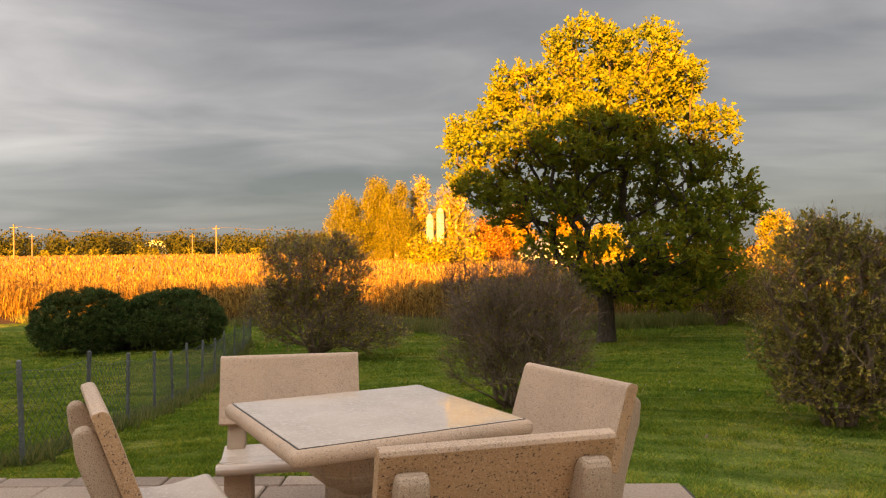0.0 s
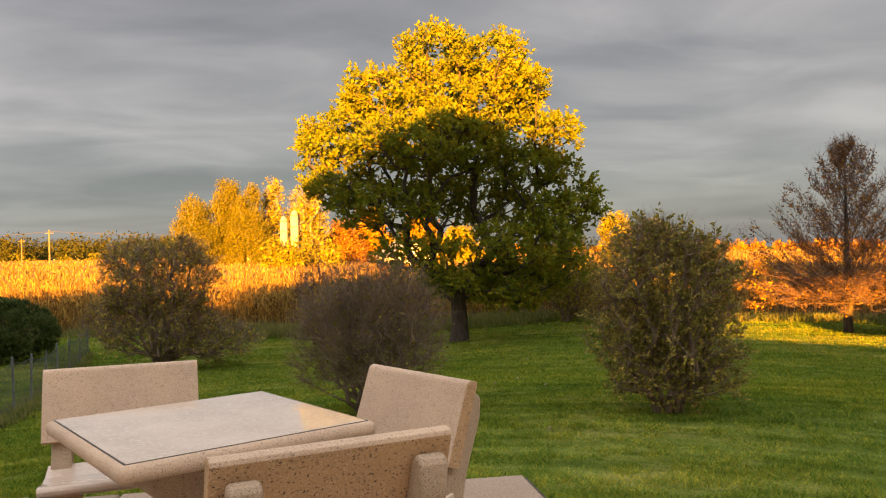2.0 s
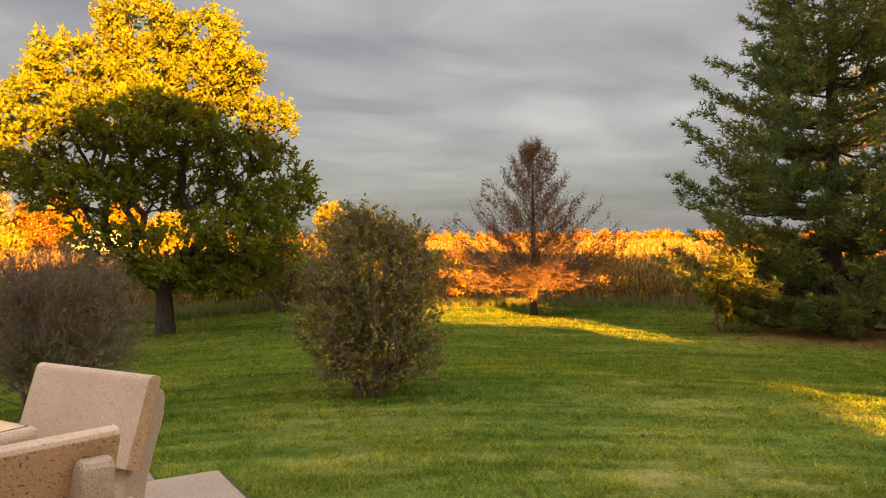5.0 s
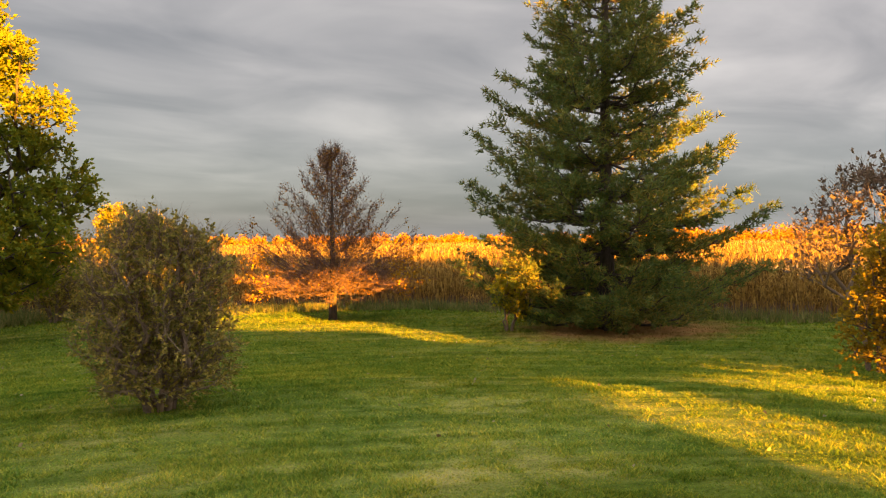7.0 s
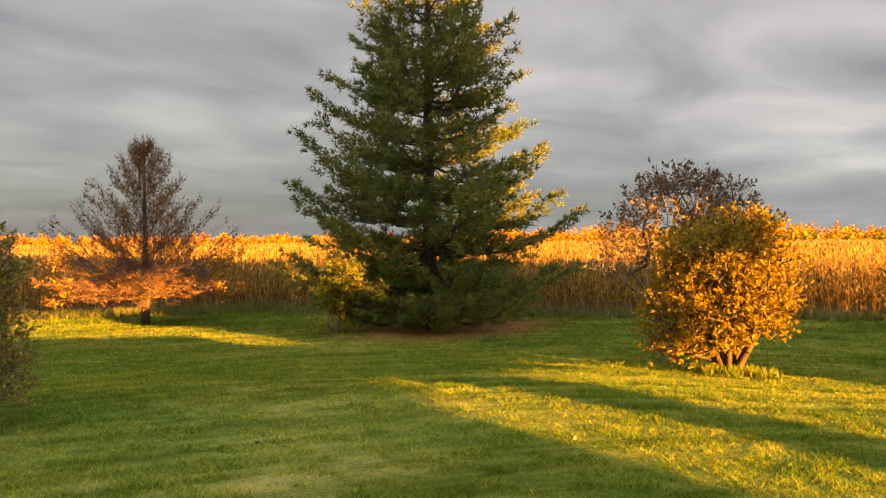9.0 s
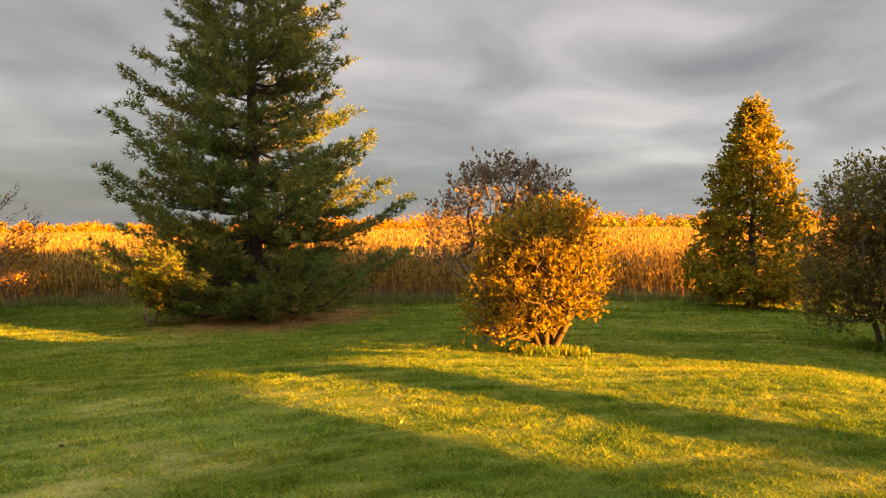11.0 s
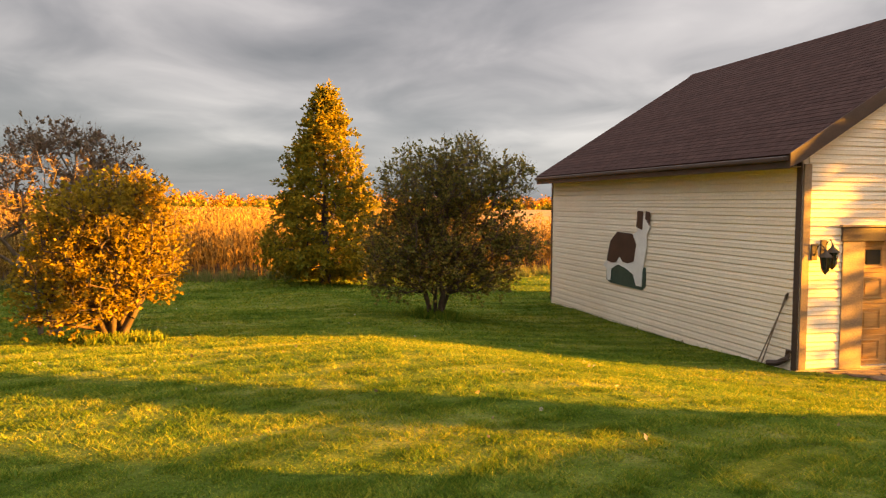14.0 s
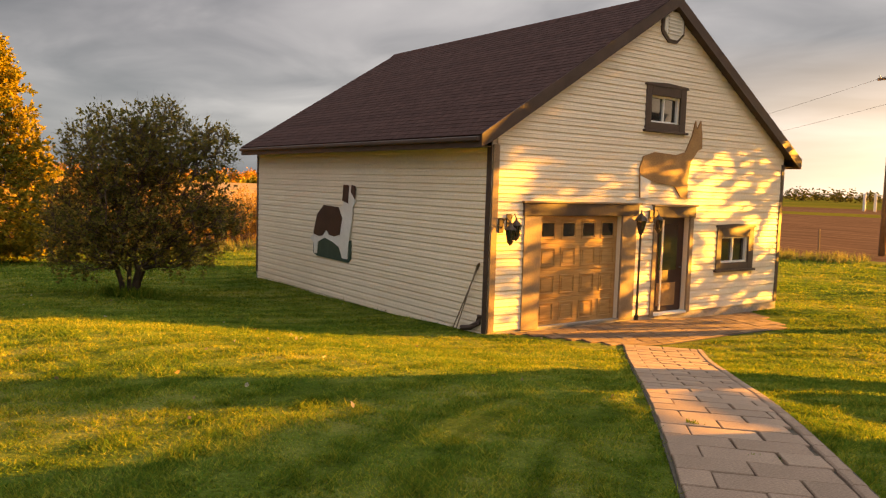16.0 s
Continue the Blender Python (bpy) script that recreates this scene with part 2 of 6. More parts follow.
PALE_BARK = surface("pale_bark", [(0.3, (0.16, 0.12, 0.09)), (0.7, (0.36, 0.3, 0.24))], 5, 30, 0.9, 0.4)
STEM = surface("brown_stem", [(0.3, (0.05, 0.034, 0.024)), (0.7, (0.14, 0.095, 0.062))], 4, 30, 0.9, 0.3)
TWIG = surface("twig", [(0.3, (0.12, 0.08, 0.052)), (0.7, (0.26, 0.19, 0.125))], 4, 30, 0.9, 0.2)
RED_TWIG = surface("red_twig", [(0.3, (0.10, 0.055, 0.042)), (0.7, (0.20, 0.12, 0.09))], 4, 30, 0.9, 0.2)


def leaf(name, dark, mid, bright, thin=0.35, vary=0.55):
    return surface(name, [(0.2, dark), (0.5, mid), (0.8, bright)], 0.7, 25, 0.7, 0, spec=0.12, vary="island", vary_amount=vary, thin=thin, fine_mix=0.2)


OAK_LEAF = leaf("oak_leaf", (0.10, 0.155, 0.020), (0.205, 0.235, 0.020), (0.38, 0.285, 0.016), 0.48, 0.38)
SHRUB_LEAF = leaf("shrub_leaf", (0.125, 0.125, 0.032), (0.28, 0.245, 0.052), (0.50, 0.37, 0.09))
PURPLE_LEAF = leaf("dry_shrub_leaf", (0.10, 0.065, 0.045), (0.17, 0.12, 0.085), (0.26, 0.2, 0.12))
RUST_LEAF = leaf("rust_leaf", (0.12, 0.055, 0.015), (0.26, 0.12, 0.02), (0.42, 0.22, 0.03))
GOLD_LEAF = leaf("gold_leaf", (0.10, 0.11, 0.012), (0.22, 0.19, 0.014), (0.40, 0.29, 0.02))
PYRAMID_LEAF = leaf("green_gold_leaf", (0.09, 0.115, 0.014), (0.24, 0.20, 0.018), (0.50, 0.33, 0.022), 0.45, 0.45)
LIME_LEAF = leaf("lime_leaf", (0.22, 0.24, 0.02), (0.36, 0.33, 0.025), (0.5, 0.40, 0.03), 0.5)
ORANGE_LEAF = leaf("orange_leaf", (0.20, 0.095, 0.01), (0.37, 0.19, 0.014), (0.50, 0.30, 0.02))
MUGO_LEAF = leaf("mugo_needle", (0.022, 0.048, 0.014), (0.055, 0.095, 0.024), (0.15, 0.165, 0.045), 0.15)
PINE_LEAF = leaf("pine_needle", (0.065, 0.12, 0.036), (0.145, 0.195, 0.048), (0.38, 0.28, 0.05), 0.35, 0.4)
DARK_WOOD = leaf("far_wood_dark", (0.025, 0.032, 0.008), (0.045, 0.05, 0.009), (0.085, 0.07, 0.012), 0.2, 0.08)
ORANGE_WOOD = leaf("far_wood_orange", (0.20, 0.08, 0.008), (0.36, 0.17, 0.012), (0.5, 0.30, 0.02), 0.3, 0.15)
POPLAR_LEAF = leaf("poplar_leaf", (0.075, 0.085, 0.010), (0.17, 0.155, 0.014), (0.27, 0.225, 0.02), 0.35, 0.45)
LILAC_LEAF = leaf("amber_leaf", (0.14, 0.105, 0.014), (0.32, 0.22, 0.018), (0.50, 0.34, 0.024), 0.5, 0.45)
BROWN_LEAF = leaf("olive_brown_leaf", (0.075, 0.085, 0.02), (0.18, 0.16, 0.034), (0.40, 0.28, 0.06), 0.45)
WEED = leaf("weed_leaf", (0.085, 0.125, 0.03), (0.17, 0.19, 0.05), (0.3, 0.25, 0.09))
GRANITE = speckled("exposed_granite", (0.50, 0.355, 0.235), (0.16, 0.105, 0.07), (0.64, 0.50, 0.38), 0.7, 250, 0.36)
GRANITE_ROUGH = speckled("rough_granite", (0.40, 0.29, 0.19), (0.12, 0.08, 0.055), (0.54, 0.43, 0.32), 0.8, 260, 0.37)
GRANITE_GOLD = speckled("split_granite", (0.45, 0.275, 0.135), (0.06, 0.038, 0.026), (0.58, 0.41, 0.25), 0.8, 170, 0.365)
POLISHED = speckled("polished_granite", (0.60, 0.49, 0.39), (0.50, 0.40, 0.31), (0.66, 0.56, 0.46), 0.035, 60, 0.3)
GROOVE = surface("dark_groove", [(0.3, (0.05, 0.045, 0.04)), (0.7, (0.09, 0.08, 0.07))], 8, 80)
FLAG = surface("flagstone", [(0.25, (0.25, 0.185, 0.135)), (0.5, (0.36, 0.27, 0.20)), (0.75, (0.46, 0.36, 0.275))], 2.5, 60, 0.85, 0.35, vary="object", vary_amount=0.5)
JOINT = surface("joint_sand", [(0.3, (0.045, 0.042, 0.03)), (0.7, (0.09, 0.08, 0.055))], 9, 70, 0.95, 0.4)
PAVER = surface("concrete_paver", [(0.25, (0.23, 0.165, 0.115)), (0.5, (0.29, 0.21, 0.15)), (0.75, (0.36, 0.27, 0.195))], 1.6, 70, 0.85, 0.4, vary="object", vary_amount=0.3)
APRON_STONE = surface("brown_paver", [(0.25, (0.13, 0.085, 0.052)), (0.5, (0.19, 0.125, 0.075)), (0.75, (0.26, 0.175, 0.105))], 2.0, 70, 0.9, 0.4, vary="object", vary_amount=0.5)
SIDING = surface("cream_siding", [(0.3, (0.76, 0.66, 0.51)), (0.7, (0.84, 0.745, 0.59))], 1.2, 25, 0.5, 0.05, vary="object", vary_amount=0.25, fine_mix=0.1)
BROWN_TRIM = surface("brown_trim", [(0.3, (0.055, 0.034, 0.026)), (0.7, (0.085, 0.055, 0.042))], 3, 40, 0.55, 0.1)
TAN_TRIM = surface("tan_trim", [(0.3, (0.24, 0.165, 0.10)), (0.7, (0.32, 0.23, 0.145))], 3, 40, 0.6, 0.1)
SHINGLE = surface("asphalt_shingle", [(0.25, (0.035, 0.018, 0.015)), (0.5, (0.06, 0.032, 0.027)), (0.75, (0.095, 0.052, 0.044))], 5, 90, 0.95, 0.5, spec=0.1, vary="object", vary_amount=0.12, stretch=(1, 1.6, 1))
WOODDOOR = surface("varnished_door", [(0.3, (0.34, 0.19, 0.065)), (0.7, (0.52, 0.31, 0.115))], 3, 40, 0.45, 0.1, stretch=(1, 1, 9))
WHITE = surface("white_paint", [(0.3, (0.68, 0.67, 0.64)), (0.7, (0.8, 0.79, 0.76))], 3, 40, 0.5, 0.05, fine_mix=0.1)
DARKWOOD = surface("painted_brown", [(0.3, (0.045, 0.018, 0.01)), (0.7, (0.075, 0.03, 0.018))], 3, 40, 0.6, 0.1)
GREENPAINT = surface("green_paint", [(0.3, (0.03, 0.06, 0.045)), (0.7, (0.045, 0.08, 0.06))], 3, 40, 0.6, 0.1)
OCHRE = surface("ochre_paint", [(0.3, (0.3, 0.16, 0.06)), (0.7, (0.4, 0.23, 0.09))], 3, 40, 0.6, 0.1)
METAL = surface("galvanised_post", [(0.3, (0.12, 0.13, 0.14)), (0.7, (0.22, 0.23, 0.24))], 5, 60, 0.5, 0.1, metal=0.6)
MESHWIRE = surface("green_wire", [(0.3, (0.03, 0.045, 0.035)), (0.7, (0.06, 0.08, 0.06))], 5, 60, 0.6, 0)
IRON = surface("bronze_iron", [(0.3, (0.06, 0.045, 0.03)), (0.7, (0.12, 0.09, 0.06))], 8, 60, 0.5, 0.2, metal=0.4)
SILOMAT = surface("silo_metal", [(0.3, (0.27, 0.265, 0.25)), (0.7, (0.36, 0.355, 0.34))], 0.4, 3, 0.6, 0.1)
POLEWOOD = surface("pole_wood", [(0.3, (0.15, 0.11, 0.07)), (0.7, (0.22, 0.17, 0.12))], 2, 20, 0.85, 0.2)
CONCRETE = surface("footing_concrete", [(0.3, (0.28, 0.26, 0.23)), (0.7, (0.4, 0.37, 0.33))], 3, 40, 0.9, 0.3)
LITTER_LEAF = leaf("fallen_leaf", (0.16, 0.11, 0.05), (0.3, 0.24, 0.12), (0.5, 0.45, 0.34), 0.2)


def glass_material():
    m = bpy.data.materials.new("window_glass")
    m.use_nodes = True
    b = m.node_tree.nodes["Principled BSDF"]
    b.inputs["Base Color"].default_value = (0.02, 0.022, 0.022, 1)
    b.inputs["Roughness"].default_value, b.inputs["Specular IOR Level"].default_value = 0.05, 0.8
    return m


GLASS = glass_material()


# ---- building helpers ----
def part(name, bm, material, parent=None, label="", smooth=False):
    """Links a bmesh as one mesh object under a thing or a part."""
    me = bpy.data.meshes.new(name)
    bm.to_mesh(me)
    bm.free()
    if smooth:
        me.polygons.foreach_set("use_smooth", [True] * len(me.polygons))
    for m in material if isinstance(material, (list, tuple)) else (material,):
        me.materials.append(m)
    ob = new(name, me)
    if parent:
        ob.parent = parent
    if label:
        tagged(ob, label)
    return ob


def mesh_part(name, verts, faces, material, parent=None, label="", smooth=False):
    me = bpy.data.meshes.new(name)
    me.from_pydata(np.asarray(verts, dtype=np.float32), [], faces)
    me.materials.append(material)
    if smooth:
        me.polygons.foreach_set("use_smooth", [True] * len(me.polygons))
    ob = new(name, me)
    if parent:
        ob.parent = parent
    if label:
        tagged(ob, label)
    return ob


def thing(name, m, label, category, group="", kind=""):
    """An empty at a thing's base, which carries its parts."""
    ob = new(name)
    ob.empty_display_size = 0.1
    ob.matrix_basis = m
    return tagged(ob, label, category, group, kind)


def box_bm(size, at=(0, 0, 0), bevel=0.0, segs=2, turn=None):
    """A bevelled block centred at a point."""
    bm = bmesh.new()
    bmesh.ops.create_cube(bm, size=1)
    bmesh.ops.scale(bm, vec=size, verts=bm.verts)
    if bevel:
        bmesh.ops.bevel(bm, geom=bm.edges[:], offset=bevel, segments=segs, affect="EDGES", profile=0.5)
    m = Matrix.Translation(at) @ (turn if turn else Matrix())
    bmesh.ops.transform(bm, matrix=m, verts=bm.verts)
    return bm


def prism_bm(outline, depth, axis="y", start=0.0, bevel=0.0):
    """A closed outline in two coordinates, pushed out along the third. outline goes round anticlockwise or clockwise."""
    bm = bmesh.new()

    def place(a, b, d):
        return {"y": (a, d, b), "x": (d, a, b), "z": (a, b, d)}[axis]
    lo = [bm.verts.new(place(a, b, start)) for a, b in outline]
    hi = [bm.verts.new(place(a, b, start + depth)) for a, b in outline]
    bm.faces.new(lo)
    bm.faces.new(hi[::-1])
    n = len(outline)
    for i in range(n):
        bm.faces.new((lo[i], hi[i], hi[(i + 1) % n], lo[(i + 1) % n]))
    bmesh.ops.recalc_face_normals(bm, faces=bm.faces)
    if bevel:
        bmesh.ops.bevel(bm, geom=bm.edges[:], offset=bevel, segments=2, affect="EDGES", profile=0.5)
    return bm


def join_bm(*bms):
    out = bmesh.new()
    for b in bms:
        me = bpy.data.meshes.new("tmp")
        b.to_mesh(me)
        b.free()
        out.from_mesh(me)
        bpy.data.meshes.remove(me)
    return out


def tube_bm(points, radii, sides=8, closed_ends=True):
    """A round bar through points."""
    bm = bmesh.new()
    rings = []
    pts = [Vector(p) for p in points]
    for i, p in enumerate(pts):
        d = (pts[min(i + 1, len(pts) - 1)] - pts[max(i - 1, 0)]).normalized()
        a = d.orthogonal().normalized()
        b = d.cross(a)
        r = radii[i] if isinstance(radii, (list, tuple)) else radii
        rings.append([bm.verts.new(p + r * (math.cos(2 * math.pi * k / sides) * a + math.sin(2 * math.pi * k / sides) * b)) for k in range(sides)])
    for r0, r1 in zip(rings, rings[1:]):
        best = min(range(sides), key=lambda o: (r1[o].co - r0[0].co).length)
        for k in range(sides):
            bm.faces.new((r0[k], r0[(k + 1) % sides], r1[(k + 1 + best) % sides], r1[(k + best) % sides]))
    if closed_ends:
        bm.faces.new(rings[0][::-1])
        bm.faces.new(rings[-1])
    bmesh.ops.recalc_face_normals(bm, faces=bm.faces)
    return bm


def lathe_bm(profile, sides=16, at=(0, 0, 0)):
    """A turned body from (radius, height) pairs."""
    return tube_bm([(at[0], at[1], at[2] + h) for r, h in profile], [max(r, 0.001) for r, h in profile], sides)


# ---- the lie of the land ----
LAND_R = [0, 4.4, 5.5, 7, 8.5, 10, 12, 15, 20, 30, 6000]
LAND_Z = [-.06, -.09, -.2, -.36, -.51, -.66, -.83, -1.04, -1.16, -1.27, -1.27]
BROW = [0, .02, .08, .16, .22, .26, .21, .08, 0, 0, 0]


def soft(a, b, x):
    k = np.clip((x - a) / (b - a), 0, 1)
    return k * k * (3 - 2 * k)


def land(x, y):
    """Height of the ground; takes numbers or arrays."""
    x, y = np.asarray(x, float), np.asarray(y, float)
    r = np.hypot(x, y - 0.4)
    z = np.interp(r, LAND_R, LAND_Z) + np.interp(r, LAND_R, BROW) * soft(-3, 2, x - 0.1 * y) * soft(-7, -1, y)
    z = z - 0.38 * soft(5, 24, r) * soft(4, -6, x - 0.25 * y)
    z = z - 0.27 * soft(8, 14, r) * soft(-1, -7, y) * soft(40, 20, r)
    yaw = np.degrees(np.arctan2(-x, y))
    z = z + 0.014 * soft(5, 9, r) * (np.sin(0.9 * x + 0.4 * y) + np.sin(0.5 * x - 1.1 * y + 1.0) + 0.6 * np.sin(1.7 * x + 1.2 * y + 2.0))
    z = z + 0.010 * np.clip(r - 38, 0, 170) * soft(-35, 5, yaw) * soft(100, 60, yaw)
    return z


def ground_at(x, y):
    return float(land(x, y))


def facing(x, y):
    """The turn (degrees) whose local x runs to the right as seen from the patio."""
    return math.degrees(math.atan2(-x, y))


# ---- plants ----
def unit(v):
    return v / np.maximum(np.linalg.norm(v, axis=1, keepdims=True), 1e-9)


def blob_points(blobs, count, rng, hollow=0.5):
    """Points spread through a cloud of ellipsoids (x, y, z, rx, ry, rz), thicker towards their skins."""
    vol = np.array([b[3] * b[4] * b[5] for b in blobs]) ** 0.8
    which = rng.choice(len(blobs), count, p=vol / vol.sum())
    b = np.array(blobs)[which]
    d = unit(rng.normal(size=(count, 3)))
    r = hollow + (1 - hollow) * rng.random(count) ** 0.6
    return b[:, :3] + d * r[:, None] * b[:, 3:]


def cone_points(z0, z1, r0, bend, count, rng):
    """Points in a cone-shaped crown from z0 to z1, r0 wide near its foot; bend rounds its flanks."""
    u = rng.random(count) ** 1.35
    r = r0 * np.minimum((1 - u) ** bend, (u * 7 + 0.45)) * np.sqrt(0.12 + 0.88 * rng.random(count))
    a = rng.random(count) * 2 * math.pi
    return np.column_stack([np.cos(a) * r, np.sin(a) * r, z0 + (z1 - z0) * u + 0.1 * r])


def branch_net(targets, roots, rng, step=0.35, climb=0.35, wander=0.07, down_cost=1.5):
    """Grows limbs from the root nodes to every target. Returns nodes, parents and the number of tips that each node carries."""
    P = [np.array(p, float) for p in roots]
    par = [i - 1 for i in range(len(roots))]
    length = [0.0]
    for i in range(1, len(P)):
        length.append(length[-1] + np.linalg.norm(P[i] - P[i - 1]) * 0.6)
    cap = 40000
    A = np.zeros((cap, 3))
    L = np.zeros(cap)
    n = len(P)
    A[:n], L[:n] = P, length
    order = np.argsort(np.linalg.norm(targets - A[max(0, n // 2)], axis=1))
    tips = []
    for k in order:
        t = targets[k]
        d = t - A[:n]
        dist = np.linalg.norm(d, axis=1)
        cost = dist + climb * L[:n] + np.maximum(-d[:, 2], 0) * down_cost
        cost[0] += 0.5
        j = int(np.argmin(cost))
        m = max(1, int(dist[j] / step))
        base, prev = A[j].copy(), j
        bow = np.array([0, 0, 0.12 * dist[j]])
        for q in range(1, m + 1):
            f = q / m
            p = base + (t - base) * f + bow * math.sin(math.pi * f) * 0.5
            if q < m:
                p = p + rng.normal(size=3) * wander
            if n >= cap:
                break
            A[n], L[n] = p, L[prev] + dist[j] / m
            par.append(prev)
            prev = n
            n += 1
        tips.append(prev)
    A = A[:n]
    load = np.zeros(n)
    load[tips] = 1
    for i in range(n - 1, 0, -1):
        if par[i] >= 0:
            load[par[i]] += load[i]
    return A, np.array(par), load, np.array(tips)


def limb_mesh(P, par, rad, sides=4, least=0.0):
    """Tapered bars between nodes and their parents, as arrays."""
    k = np.where((par >= 0) & (rad >= least))[0]
    a, b = P[par[k]], P[k]
    ra, rb = np.minimum(rad[par[k]], rad[k] * 1.5), rad[k]
    d = unit(b - a)
    ref = np.where(np.abs(d[:, 2:3]) > 0.9, np.array([[1.0, 0, 0]]), np.array([[0, 0, 1.0]]))
    u = unit(np.cross(d, ref))
    v = np.cross(d, u)
    ang = np.arange(sides) * 2 * math.pi / sides
    ring = np.cos(ang)[None, :, None] * u[:, None, :] + np.sin(ang)[None, :, None] * v[:, None, :]
    lo = a[:, None, :] + ring * ra[:, None, None]
    hi = b[:, None, :] + ring * rb[:, None, None]
    V = np.concatenate([lo, hi], axis=1).reshape(-1, 3)
    i = np.arange(len(k))[:, None] * 2 * sides
    s = np.arange(sides)[None, :]
    F = np.stack([i + s, i + (s + 1) % sides, i + sides + (s + 1) % sides, i + sides + s], axis=2).reshape(-1, 4)
    return V, F


def leaf_mesh(C, size, rng, aspect=0.55, hang=0.3, spread=0.35, D=None):
    """Small folded leaves at points C, turned along D where it is given."""
    n = len(C)
    d = unit(rng.normal(size=(n, 3)) + np.array([0, 0, -hang])) if D is None else D
    s = unit(np.cross(d, rng.normal(size=(n, 3))))
    up = np.cross(s, d)
    ln = size * (1 + spread * rng.uniform(-1, 1, n))[:, None]
    w = ln * aspect * 0.5
    tip, mid = C + d * ln, C + d * ln * 0.45
    V = np.stack([C, mid + s * w + up * w * 0.3, tip, mid - s * w + up * w * 0.3], axis=1).reshape(-1, 3)
    F = np.arange(n * 4).reshape(-1, 4)
    return V, F


def tuft_points(P, D, shoots, leaves, length, rng, fan=0.75):
    """Leaf roots and directions along shoots that fan out from the twig ends P."""
    c = np.repeat(P, shoots, axis=0)
    d = unit(np.repeat(D, shoots, axis=0) + fan * rng.normal(size=(len(c), 3)))
    ln = length * rng.uniform(0.5, 1.2, len(c))
    c, d, ln = np.repeat(c, leaves, axis=0), np.repeat(d, leaves, axis=0), np.repeat(ln, leaves)
    u = 0.15 + 0.85 * rng.random(len(c)) ** 0.7
    return c + d * (ln * u)[:, None], unit(d + 0.75 * rng.normal(size=c.shape))


def spray_mesh(C, D, length, width, per, rng, fan=0.9):
    """Thin pointed blades (needles, twigs) fanning out from points C along D."""
    n = len(C)
    c = np.repeat(C, per, axis=0)
    d = unit(np.repeat(D, per, axis=0) + fan * rng.normal(size=(n * per, 3)) * 0.6)
    s = unit(np.cross(d, rng.normal(size=(n * per, 3))))
    ln = length * rng.uniform(0.6, 1.2, n * per)[:, None]
    V = np.stack([c + s * width, c - s * width, c + d * ln], axis=1).reshape(-1, 3)
    return V, np.arange(len(V)).reshape(-1, 3)


def around(P, per, reach, rng, flat=1.0):
    c = np.repeat(P, per, axis=0)
    o = unit(rng.normal(size=(len(c), 3))) * (reach * rng.random(len(c)) ** 0.5)[:, None]
    o[:, 2] *= flat
    return c + o


